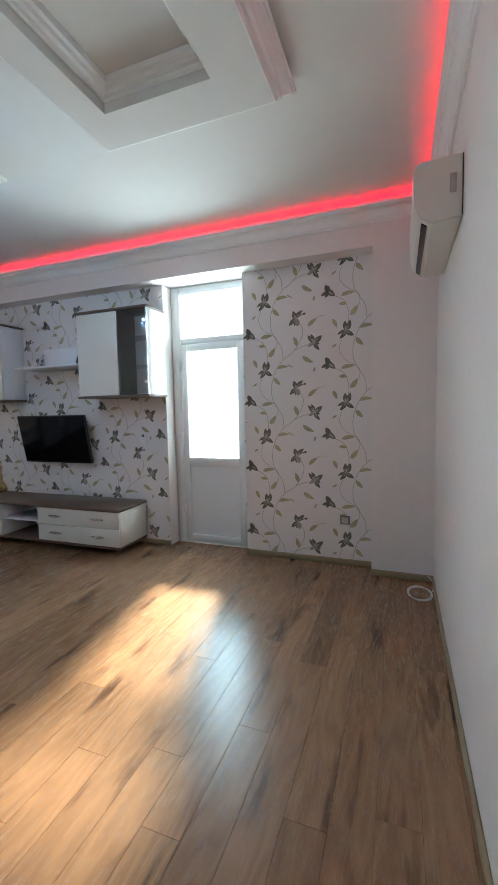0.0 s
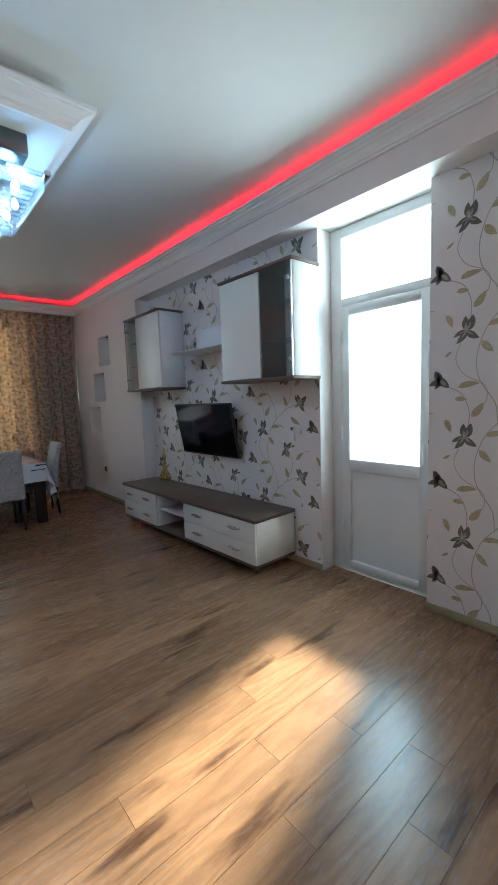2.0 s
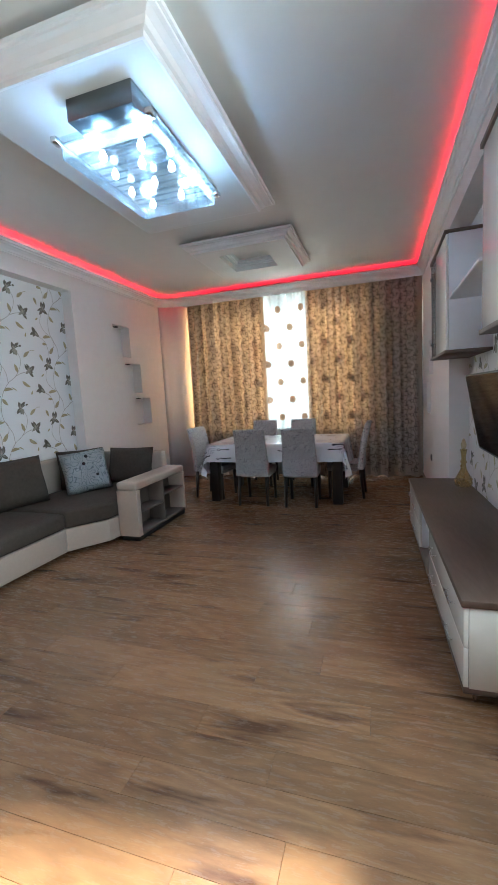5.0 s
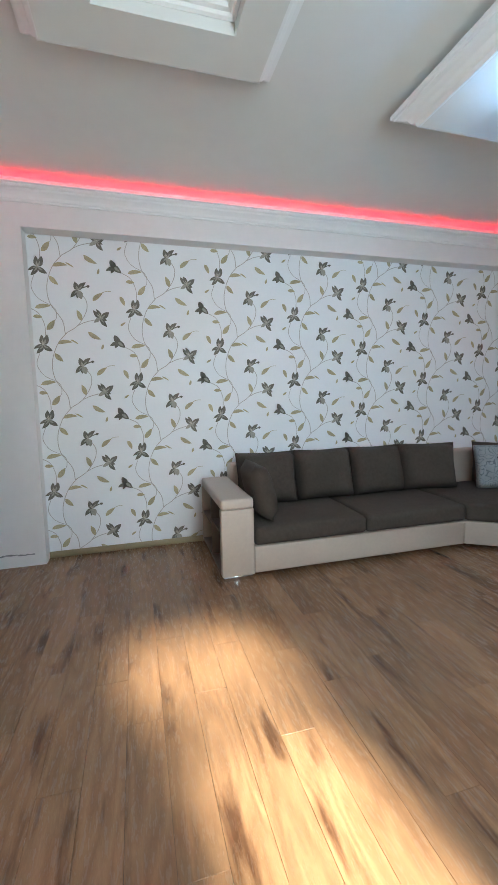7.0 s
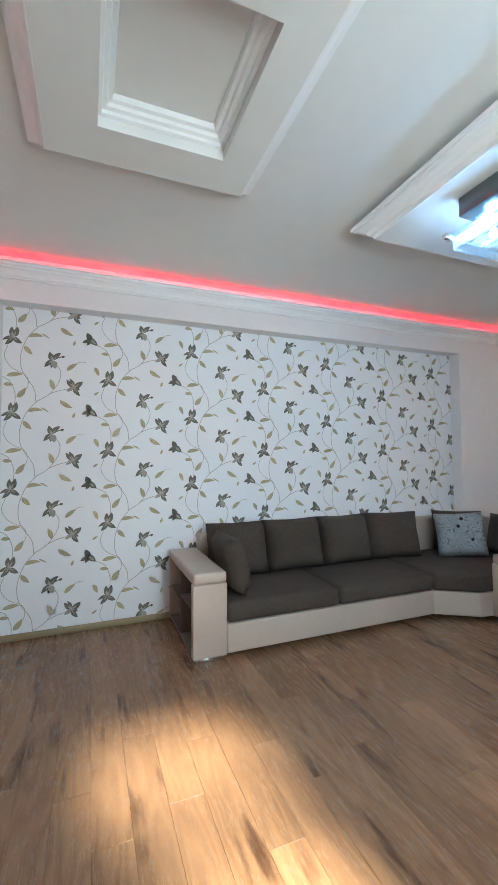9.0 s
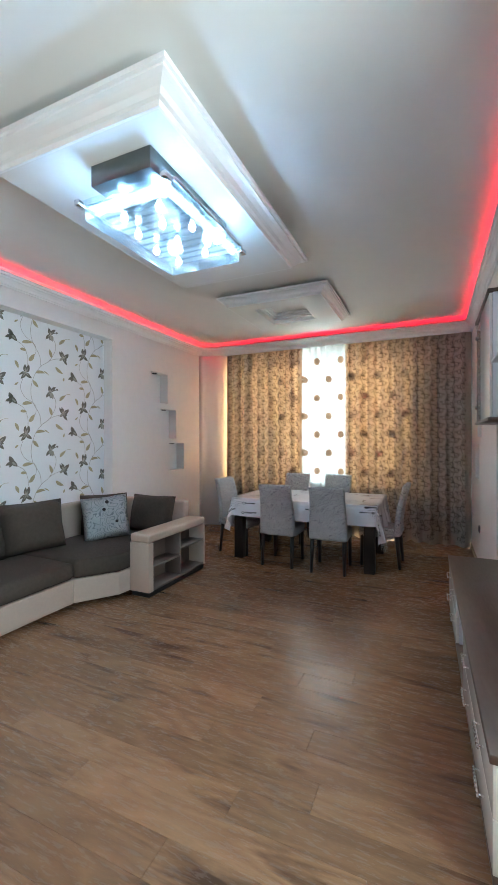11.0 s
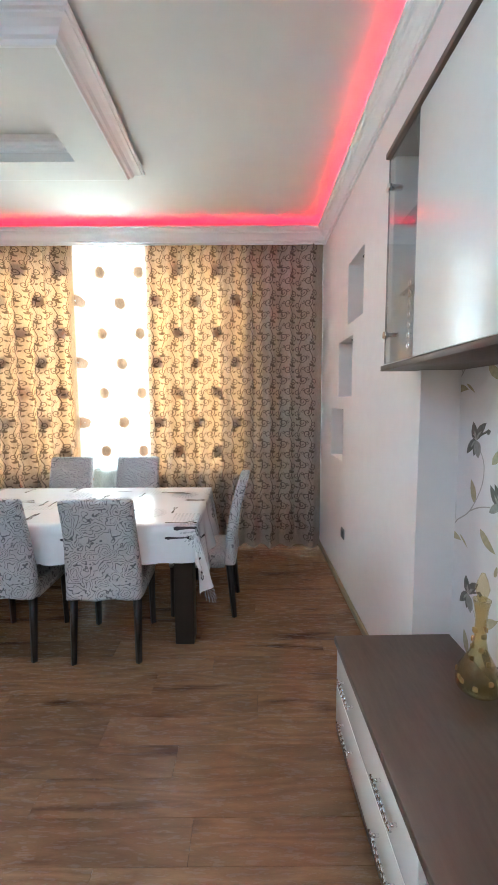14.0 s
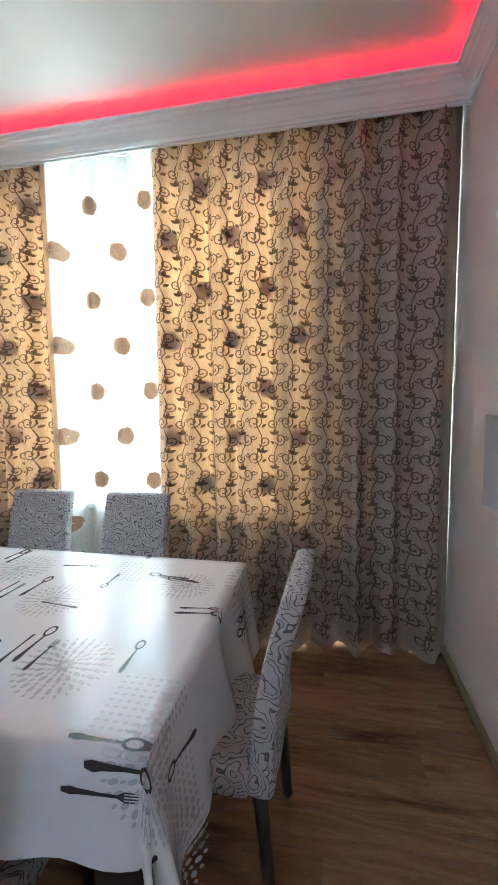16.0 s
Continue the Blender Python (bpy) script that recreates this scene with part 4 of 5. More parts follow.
shelf = thing("wall_shelf", (-3.34, 4.676, 2.03), "white wall shelf with pierced round brackets between the cabinets", "shelf")
part("board", box((-0.47, -0.34, 0.0), (0.46, 0, 0.020), 0.003, 1), M["white"], shelf)
part("upright_panel", box((-0.20, -0.16, 0.0205), (0.32, -0.145, 0.235), 0.002, 1), M["white"], shelf)
for xx, mt in ((-0.235, "white"), (0.335, "screen")):
    bm = bmesh.new()
    outer = [(0.0, 0.0)] + [(0.21 * math.cos(t), 0.21 * math.sin(t)) for t in np.linspace(0, math.pi / 2, 9)]
    for i in range(5):
        t = math.pi / 2 * (i + 0.5) / 5
        r = lathe([(0.020, -0.006), (0.030, -0.006), (0.030, 0.006), (0.020, 0.006), (0.020, -0.006)], 14)
        r.transform(pose(xx, -0.155 * math.cos(t) - 0.02, 0.155 * math.sin(t) + 0.035, 0, 90, 0))
        bm.from_mesh(r)
    for rad in (0.118, 0.192):
        pts = [(rad * math.cos(t), rad * math.sin(t)) for t in np.linspace(0, math.pi / 2, 14)]
        for a, b in zip(pts, pts[1:]):
            join(bm, rod((xx, -a[0] - 0.02, a[1] + 0.022), (xx, -b[0] - 0.02, b[1] + 0.022), 0.011, seg=6))
    part("pierced_bracket", bm, M["black"] if mt == "screen" else M["grey_ink"], shelf)


def pull(parent, x, y, z):
    """A pierced chrome bar handle."""
    bm = bmesh.new()
    for s in (-1, 1):
        join(bm, rod((x + s * 0.065, y, z), (x + s * 0.065, y - 0.022, z), 0.005, seg=8))
        pts = [(x - 0.082 + 0.164 * t, y - 0.024, z + s * 0.012 * math.sin(math.pi * t)) for t in np.linspace(0, 1, 9)]
        for a, b in zip(pts, pts[1:]):
            join(bm, rod(a, b, 0.0042, seg=6))
    for k in range(-2, 3):
        r = lathe([(0.007, -0.002), (0.0105, 0), (0.007, 0.002), (0.0045, 0), (0.007, -0.002)], 10)
        r.transform(pose(x + k * 0.021, y - 0.024, z, 90, 0, 0))
        bm.from_mesh(r)
    part("handle", bm, M["chrome"], parent, "pierced chrome bar handle")


stand = thing("television_stand", (-3.54, 4.645, 0), "low white gloss television stand with walnut top, chrome feet", "television stand", turn=1.0)
D = 0.500
part("top_board", box((-1.25, -D - 0.01, 0.475), (1.25, 0.0, 0.508), 0.003, 1), M["walnut"], stand)
part("base_board", box((-1.24, -D, 0.075), (1.24, 0.0, 0.100), 0.002, 1), M["walnut"], stand)
for xx in (-1.24, -0.44, 0.135, 1.215):
    part("side_panel", box((xx, -D + 0.022, 0.1005), (xx + 0.025, 0.0, 0.4745), 0.001, 1), M["cream"] if abs(xx) > 1 else M["white"], stand)
part("back_panel", box((-1.21, -0.012, 0.1005), (1.21, -0.002, 0.4745)), M["white"], stand)
part("shelf", box((-0.413, -D + 0.05, 0.285), (0.133, -0.013, 0.303), 0.002, 1), M["white"], stand)
for xa, xb in ((-1.238, -0.418), (0.150, 1.238)):
    for za, zb in ((0.104, 0.286), (0.290, 0.472)):
        front = part("drawer", box((xa, -D, za), (xb, -D + 0.020, zb), 0.003, 2), M["cream"], stand)
        for u in (0.24, 0.76):
            pull(front, xa + (xb - xa) * u, -D, (za + zb) / 2 + 0.01)
for xx in (-1.17, 1.17):
    for yy in (-D + 0.06, -0.06):
        foot = part("foot", box((xx - 0.045, yy - 0.006, 0.060), (xx + 0.045, yy + 0.006, 0.0745), 0.002, 1), M["chrome"], stand)
        for s in (-1, 1):
            part("foot_leg", rod((xx + s * 0.032, yy, 0.062), (xx + s * 0.010, yy, 0.0), 0.008, 0.006, 8), M["chrome"], stand)

tv = thing("television", (-3.485, 4.676, 1.20), "flat black television tilted forward on a wall bracket", "television")
tilt = pose(0, -0.145, 0.0, 10, 0, 0)
for nm, lo, hi, mt, bev in (("body", (-0.515, 0.0, -0.290), (0.515, 0.035, 0.290), "black", 0.006), ("screen", (-0.503, -0.0035, -0.270), (0.503, -0.0005, 0.278), "screen", 0.0), ("rear_cover", (-0.30, 0.0355, -0.20), (0.30, 0.075, 0.13), "black", 0.012)):
    bm = box(lo, hi, bev, 2)
    bmesh.ops.transform(bm, matrix=tilt, verts=bm.verts)
    part(nm, bm, M[mt], tv)
bm = box((0.18, -0.012, -0.12), (0.40, 0.0, 0.12), 0.003, 1)
part("wall_plate", bm, M["black"], tv)
part("bracket_arm", rod((0.28, -0.012, 0.0), (0.05, -0.115, 0.0), 0.018, seg=8), M["black"], tv)
part("power_cable", rod((-0.05, -0.012, -0.26), (-0.03, -0.006, -0.70), 0.004, seg=6), M["upvc"], tv)

remote = thing("remote_control", (-2.30, 4.676, 1.13), "small white remote control in a wall holder", "remote control")
part("holder", box((-0.027, -0.022, 0.0), (0.027, 0.0, 0.06), 0.004, 2), M["upvc"], remote)
part("body", box((-0.022, -0.018, 0.0605), (0.022, -0.002, 0.135), 0.004, 2), M["upvc"], remote)
part("display", box((-0.015, -0.0195, 0.095), (0.015, -0.0183, 0.125)), M["socket"], remote)

vase = thing("vase", (-4.44, 4.55, 0.508), "amber glass vase with gold flowers on the television stand", "vase")
part("glass_body", lathe([(0.001, 0.0), (0.060, 0.002), (0.070, 0.012), (0.074, 0.035), (0.066, 0.075), (0.046, 0.115), (0.026, 0.155), (0.020, 0.20), (0.019, 0.26), (0.024, 0.31), (0.030, 0.335), (0.026, 0.335), (0.016, 0.27), (0.017, 0.20), (0.022, 0.157), (0.041, 0.117), (0.060, 0.077), (0.068, 0.037), (0.062, 0.010), (0.001, 0.008)], 24), M["vase"], vase)
part("stopper", lathe([(0.001, 0.325), (0.014, 0.33), (0.018, 0.35), (0.024, 0.375), (0.016, 0.405), (0.006, 0.43), (0.001, 0.432)], 16), M["vase"], vase)
bm = bmesh.new()
rnd = random.Random(5)
for k in range(16):
    a, z = rnd.uniform(0, 6.28), rnd.uniform(0.02, 0.24)
    r = float(np.interp(z, [0.012, 0.035, 0.075, 0.115, 0.155, 0.26], [0.070, 0.074, 0.066, 0.046, 0.026, 0.019])) + 0.001
    join(bm, box((-0.008, -0.001, -0.009), (0.008, 0.001, 0.009), 0.003, 1), pose(r * math.cos(a), r * math.sin(a), z, 0, 0, math.degrees(a) + 90))
part("gold_flowers", bm, M["gold"], vase, kind="stuff")


# ---------------------------------------------------------------- sofa
sofa = thing("corner_sofa", (-3.0, 0.5, 0), "large brown and beige corner sofa with shelves in its ends", "sofa")


def sp(name, lo, hi, material, bev=0.02, seg=3, label=""):
    return part(name, box((lo[0] + 3.0, lo[1] - 0.5, lo[2]), (hi[0] + 3.0, hi[1] - 0.5, hi[2]), bev, seg), M[material], sofa, label)


def cubby(x0, x1, y0, y1, z0, z1, face, name):
    """A leatherette-wrapped arm whose one side is an open shelf. face: the side that is open."""
    t = 0.035
    sp(name + "_cap", (x0, y0, z1 - 0.085), (x1, y1, z1), "leather", 0.028, 4)
    if face == "+y":
        sp(name + "_end", (x1 - t * 2, y0, z0), (x1, y1, z1 - 0.085), "leather", 0.006, 2)
        sp(name + "_end", (x0, y0, z0), (x0 + t, y1, z1 - 0.085), "leather", 0.006, 2)
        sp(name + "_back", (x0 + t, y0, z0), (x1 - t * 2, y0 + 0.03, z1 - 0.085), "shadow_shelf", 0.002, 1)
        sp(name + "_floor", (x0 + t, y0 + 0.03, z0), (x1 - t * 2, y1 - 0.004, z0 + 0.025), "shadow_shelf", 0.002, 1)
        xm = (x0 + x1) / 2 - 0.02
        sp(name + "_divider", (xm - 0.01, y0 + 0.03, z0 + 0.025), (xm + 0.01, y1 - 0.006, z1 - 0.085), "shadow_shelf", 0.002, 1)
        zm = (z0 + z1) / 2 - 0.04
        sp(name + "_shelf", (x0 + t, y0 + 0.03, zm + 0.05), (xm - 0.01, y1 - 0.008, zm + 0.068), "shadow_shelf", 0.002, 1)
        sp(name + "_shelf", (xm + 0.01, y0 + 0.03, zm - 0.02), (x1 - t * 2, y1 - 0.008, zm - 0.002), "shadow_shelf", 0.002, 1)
    else:
        sp(name + "_end", (x0, y1 - t * 2, z0), (x1, y1, z1 - 0.085), "leather", 0.008, 2)
        sp(name + "_end", (x0, y0, z0), (x1, y0 + t, z1 - 0.085), "leather", 0.006, 2)
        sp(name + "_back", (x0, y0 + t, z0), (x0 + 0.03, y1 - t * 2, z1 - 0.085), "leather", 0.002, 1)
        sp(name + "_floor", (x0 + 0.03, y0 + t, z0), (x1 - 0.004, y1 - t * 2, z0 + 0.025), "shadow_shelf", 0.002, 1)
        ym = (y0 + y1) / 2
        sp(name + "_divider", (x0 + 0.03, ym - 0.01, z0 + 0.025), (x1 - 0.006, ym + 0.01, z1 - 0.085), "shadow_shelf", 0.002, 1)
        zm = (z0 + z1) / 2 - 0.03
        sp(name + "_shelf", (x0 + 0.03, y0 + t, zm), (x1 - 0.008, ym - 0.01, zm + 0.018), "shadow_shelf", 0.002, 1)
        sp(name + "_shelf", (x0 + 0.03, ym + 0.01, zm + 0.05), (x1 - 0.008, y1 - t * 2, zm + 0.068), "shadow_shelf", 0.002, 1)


cubby(-1.415, -1.15, 0.06, 1.01, 0.04, 0.665, "+x", "arm")
sp("arm_plinth", (-1.405, 0.08, 0.0), (-1.165, 0.995, 0.039), "chrome", 0.004, 1)
cubby(-4.99, -3.93, 1.255, 1.49, 0.05, 0.615, "+y", "shelf_end")
sp("plinth", (-4.97, 1.27, 0.0), (-3.945, 1.48, 0.049), "black", 0.004, 1)
sp("base_front", (-3.46, 0.06, 0.045), (-1.417, 1.005, 0.262), "leather", 0.012, 2)
sp("back_frame", (-4.95, 0.03, 0.28), (-1.417, 0.17, 0.80), "leather", 0.03, 3)
sp("wing_back_frame", (-5.02, 0.175, 0.06), (-4.90, 1.253, 0.80), "leather", 0.03, 3)
# wedge base and seat
WEDGE = [(-3.462, 0.06), (-3.462, 1.005), (-3.80, 1.235), (-3.948, 1.252), (-4.895, 1.252), (-4.895, 0.06)]


def prism(pts, z0, z1, bev):
    bm = bmesh.new()
    lo = [bm.verts.new((x + 3.0, y - 0.5, z0)) for x, y in pts]
    hi = [bm.verts.new((x + 3.0, y - 0.5, z1)) for x, y in pts]
    bm.faces.new(lo)
    bm.faces.new(hi[::-1])
    for i in range(len(pts)):
        j = (i + 1) % len(pts)
        bm.faces.new((lo[j], lo[i], hi[i], hi[j]))
    bmesh.ops.recalc_face_normals(bm, faces=bm.faces)
    bmesh.ops.bevel(bm, geom=bm.edges[:], offset=bev, segments=4, affect="EDGES", profile=0.6)
    for f in bm.faces:
        f.smooth = True
    return bm


part("wing_base", prism(WEDGE, 0.045, 0.262, 0.012), M["leather"], sofa)
part("wing_seat_cushion", prism([(-3.475, 0.20), (-3.475, 1.015), (-3.80, 1.245), (-3.95, 1.25), (-4.88, 1.25), (-4.88, 0.20)], 0.264, 0.435, 0.045), M["sofa"], sofa)
for xa, xb in ((-2.425, -1.42), (-3.47, -2.43)):
    w = xb - xa
    bm = box((-w / 2, -0.40, 0), (w / 2, 0.40, 0.155), 0.05, 4)
    bmesh.ops.subdivide_edges(bm, edges=[e for e in bm.edges if e.calc_length() > 0.3], cuts=6, use_grid_fill=True)
    for v in bm.verts:
        if v.co.z > 0.10:
            u, k = v.co.x / (w / 2), v.co.y / 0.40
            v.co.z += 0.018 * (1 - u * u) * (1 - k * k) + 0.004 * math.sin(9 * v.co.x + 5 * v.co.y)
        if v.co.y > 0.3:
            v.co.y += 0.012 * math.sin(v.co.z * 20)
    bmesh.ops.transform(bm, matrix=Matrix.Translation(((xa + xb) / 2 + 3.0, 0.11, 0.265)), verts=bm.verts)
    part("seat_cushion", bm, M["sofa"], sofa)
for k, (xa, xb) in enumerate(((-2.035, -1.47), (-2.655, -2.045), (-3.245, -2.665), (-3.87, -3.255))):
    part("back_cushion", pillow(xb - xa + 0.035, 0.50, 0.30, 0.72, m=pose((xa + xb) / 2 + 3.0, -0.185 + 0.02 * (k == 3), 0.672, 13, 0, (-3, 0, 2, -12)[k])), M["sofa"], sofa)
part("side_cushion", pillow(0.58, 0.46, 0.20, 0.6, m=pose(1.44, 0.17, 0.66, 16, 0, 84)), M["sofa"], sofa)
part("wing_back_cushion", pillow(0.62, 0.44, 0.22, 0.55, m=pose(-1.74, 0.40, 0.655, 12, 0, -90)), M["sofa"], sofa)
part("corner_cushion", pillow(0.55, 0.46, 0.22, 0.55, m=pose(-1.50, -0.12, 0.66, 12, 0, -35)), M["sofa"], sofa)
for x, y in ((-1.52, 0.90), (-2.0, 0.90), (-2.75, 0.90), (-3.38, 0.90), (-3.52, 0.93), (-3.84, 1.14), (-4.4, 0.3), (-1.6, 0.15), (-3.0, 0.15)):
    part("foot", rod((x + 3.0, y - 0.5, 0.0), (x + 3.0, y - 0.5, 0.047), 0.016, seg=12), M["chrome"], sofa)
pil = thing("throw_pillow", (-4.27, 0.62, 0.437), "square grey patterned throw pillow leaning in the sofa corner", "pillow")
part("cover", pillow(0.50, 0.48, 0.16, 0.75, m=pose(0, 0, 0.23, 18, 4, -38)), M["cushion"], pil)
for u, v in ((0.02, 0.28), (-0.10, 0.13), (-0.02, 0.36)):
    part("button", lathe([(0.001, 0.014), (0.016, 0.010), (0.020, 0.0)], 12), M["black"], pil).matrix_local = pose(0, 0, 0.23, 18, 4, -38) @ pose(u, 0.074, v - 0.2, -90, 0, 0)


# ---------------------------------------------------------------- table, cloth and chairs
TX0, TX1, TY0, TY1, TZ = -6.60, -5.515, 1.60, 3.405, 0.79
table = thing("dining_table", ((TX0 + TX1) / 2, (TY0 + TY1) / 2, 0), "dark-stained dining table with thick square legs under a cloth", "table")
hx, hy = (TX1 - TX0) / 2, (TY1 - TY0) / 2
part("tabletop", box((-hx + 0.004, -hy + 0.004, TZ - 0.04), (hx - 0.004, hy - 0.004, TZ - 0.004), 0.004, 1), M["ebony"], table)
for s in (-1, 1):
    part("apron", box((s * (hx - 0.09) - 0.012, -hy + 0.16, TZ - 0.13), (s * (hx - 0.09) + 0.012, hy - 0.16, TZ - 0.041), 0.002, 1), M["ebony"], table)
    part("apron", box((-hx + 0.16, s * (hy - 0.09) - 0.012, TZ - 0.13), (hx - 0.16, s * (hy - 0.09) + 0.012, TZ - 0.041), 0.002, 1), M["ebony"], table)
    for q in (-1, 1):
        part("leg", box((s * (hx - 0.075) - 0.06, q * (hy - 0.075) - 0.06, 0), (s * (hx - 0.075) + 0.06, q * (hy - 0.075) + 0.06, TZ - 0.041), 0.006, 2), M["ebony"], table)

cloth = thing("tablecloth", ((TX0 + TX1) / 2, (TY0 + TY1) / 2, TZ), "glossy white oilcloth printed with grey cutlery on the table", "tablecloth")
DX, DY = 0.235, 0.40


def drape(u, v, lift=0.0):
    """Where the point (u, v) of the flat cloth hangs; the table's middle is the origin."""
    du, dv = max(abs(u) - hx, 0), max(abs(v) - hy, 0)
    su, sv = math.copysign(1, u), math.copysign(1, v)
    r = math.hypot(du, dv)
    if r < 1e-9:
        return (u, v, lift)
    ang = math.atan2(dv, du)
    soft = 0.02
    down = r if r > soft * 2 else r * r / (soft * 2)
    corner = math.sin(2 * ang)
    along = v if du > dv else u
    flare = 0.14 + 0.06 * math.sin(along * 11 + su) + 0.05 * math.sin(along * 23 + sv) * min(1, r * 6) - 0.10 * corner * math.cos(6 * ang)
    out = r * max(0.05, flare) + 0.012 + lift
    nx, ny = su * du / r, sv * dv / r
    return (min(abs(u), hx) * su + nx * out, min(abs(v), hy) * sv + ny * out, -down * 0.985 + 0.0)


nu, nv = 44, 72
us = [(-hx - DX) + 2 * (hx + DX) * i / nu for i in range(nu + 1)]
vsv = [(-hy - DY) + 2 * (hy + DY) * j / nv for j in range(nv + 1)]
me = mesh_from([drape(u, v) for v in vsv for u in us], [(j * (nu + 1) + i, j * (nu + 1) + i + 1, (j + 1) * (nu + 1) + i + 1, (j + 1) * (nu + 1) + i) for j in range(nv) for i in range(nu)], "cloth", True)
part("cloth", me, M["oilcloth"], cloth)


def cutlery(kind):
    """The outline pieces of a spoon, fork or knife, 0.2 m long, along +u."""
    o = []
    hw = [(0.0, 0.005), (0.02, 0.009), (0.04, 0.0065), (0.09, 0.0040), (0.128, 0.0036)]
    for (a, wa), (b, wb) in zip(hw, hw[1:]):
        o.append([(a, -wa), (b, -wb), (b, wb), (a, wa)])
    if kind == "spoon":
        for k in range(12):
            t0, t1 = 2 * math.pi * k / 12, 2 * math.pi * (k + 1) / 12
            o.append([(0.157 + 0.030 * math.cos(t0), 0.018 * math.sin(t0)), (0.157 + 0.030 * math.cos(t1), 0.018 * math.sin(t1)), (0.157 + 0.021 * math.cos(t1), 0.011 * math.sin(t1)), (0.157 + 0.021 * math.cos(t0), 0.011 * math.sin(t0))])
    elif kind == "fork":
        o.append([(0.128, -0.003), (0.145, -0.011), (0.145, 0.011), (0.128, 0.003)])
        for k in (-0.0098, -0.0034, 0.003, 0.0094):
            o.append([(0.145, k - 0.0018), (0.188, k - 0.0014), (0.188, k + 0.0014), (0.145, k + 0.0018)])
    else:
        o.append([(0.128, -0.003), (0.20, -0.006), (0.195, 0.006), (0.128, 0.004)])
    return o


rnd = random.Random(11)
verts, faces, inks = [], [], []


def stamp(pts, u, v, a, size, lift, ink):
    b = len(verts)
    c, s = math.cos(a) * size, math.sin(a) * size
    for p, q in pts:
        verts.append(drape(u + p * c - q * s, v + p * s + q * c, lift))
    faces.append(tuple(range(b, b + len(pts))))
    inks.append(ink)


for (u, v, r) in ((0.30, 0.55, 0.13), (-0.30, -0.1, 0.14), (0.62, 0.30, 0.12), (0.30, -0.62, 0.13), (-0.25, 0.72, 0.11), (0.64, -0.35, 0.12), (-0.05, 0.25, 0.12), (-0.35, 1.02, 0.15), (0.45, 1.30, 0.14), (0.56, 0.95, 0.13), (-0.1, -1.15, 0.15), (0.56, -0.9, 0.13)):
    for ring in range(1, 7):
        rr, n, lobe = r * ring / 6, 5 + 4 * ring, r / 14 * (1.5 if ring % 2 else 0.9)
        for k in range(n):
            t = 2 * math.pi * k / n
            stamp([(rr * math.cos(t) + lobe * math.cos(w) * math.cos(t) - lobe * 0.5 * math.sin(w) * math.sin(t), rr * math.sin(t) + lobe * math.cos(w) * math.sin(t) + lobe * 0.5 * math.sin(w) * math.cos(t)) for w in np.linspace(0, 2 * math.pi, 9)[:-1]], u, v, 0, 1, 0.0012, 1)
for (u, v) in ((-0.35, 0.45), (0.42, 1.15), (0.10, -0.25), (0.35, -1.1), (0.40, 0.85)):
    for i in range(9):
        for j in range(9):
            stamp([(-0.006, 0), (0, -0.009), (0.006, 0), (0, 0.009)], u + (i - 4) * 0.022, v + (j - 4) * 0.024, 0, 1, 0.0012, 1)
cx = 0
for gu in np.arange(-0.68, 0.76, 0.33):
    for gv in np.arange(-1.24, 1.30, 0.33):
        base = rnd.choice((0.0, math.pi / 2, math.pi, -math.pi / 2)) + rnd.uniform(-0.25, 0.25)
        for k, kind in enumerate(rnd.sample(["spoon", "fork", "knife", "spoon"], rnd.choice((1, 2, 3)))):
            size = rnd.uniform(0.75, 1.05)
            u, v = gu + rnd.uniform(-0.04, 0.04) - 0.045 * k * math.sin(base), gv + rnd.uniform(-0.04, 0.04) + 0.045 * k * math.cos(base)
            for piece in cutlery(kind):
                stamp(piece, u, v, base, size, 0.0020, 0)
me = mesh_from(verts, faces, "print")
me.materials.append(M["ink"])
me.materials.append(M["grey_ink"])
me.polygons.foreach_set("material_index", inks)
part("cutlery_print", me, (M["ink"], M["grey_ink"]), cloth, kind="stuff")


def chair():
    """Faces +y (its back is at -y)."""
    ob = thing("dining_chair", (0, 0, 0), "dark wooden dining chair in a grey paisley cover", "chair", "chairs round the dining table")
    bm = box((-0.215, -0.035, 0.0), (0.215, 0.035, 0.62), 0.028, 4)
    bmesh.ops.subdivide_edges(bm, edges=[e for e in bm.edges if e.calc_length() > 0.3], cuts=7, use_grid_fill=True)
    for v in bm.verts:
        t = v.co.z / 0.62
        v.co.x *= 0.93 + 0.09 * (1 - t) + 0.012 * math.sin(t * 7)
        v.co.y -= 0.105 * t * t
        if v.co.z < 0.03:
            v.co.y *= 1.25
            v.co.z += 0.006 * math.sin(v.co.x * 30)
    bmesh.ops.transform(bm, matrix=Matrix.Translation((0, 0, 0.385)), verts=bm.verts)
    part("backrest", bm, M["fabric"], ob)
    bm = box((-0.215, 0.03, 0.40), (0.215, 0.44, 0.475), 0.022, 3)
    part("seat", bm, M["fabric"], ob)
    part("seat_skirt", box((-0.208, 0.037, 0.365), (0.208, 0.432, 0.41), 0.008, 1), M["fabric"], ob)
    for sx in (-1, 1):
        part("leg", rod((sx * 0.185, 0.005, 0.39), (sx * 0.190, -0.03, 0.0), 0.026, 0.018, 4), M["ebony"], ob)
        part("leg", rod((sx * 0.185, 0.40, 0.38), (sx * 0.187, 0.41, 0.0), 0.026, 0.019, 4), M["ebony"], ob)
    return ob


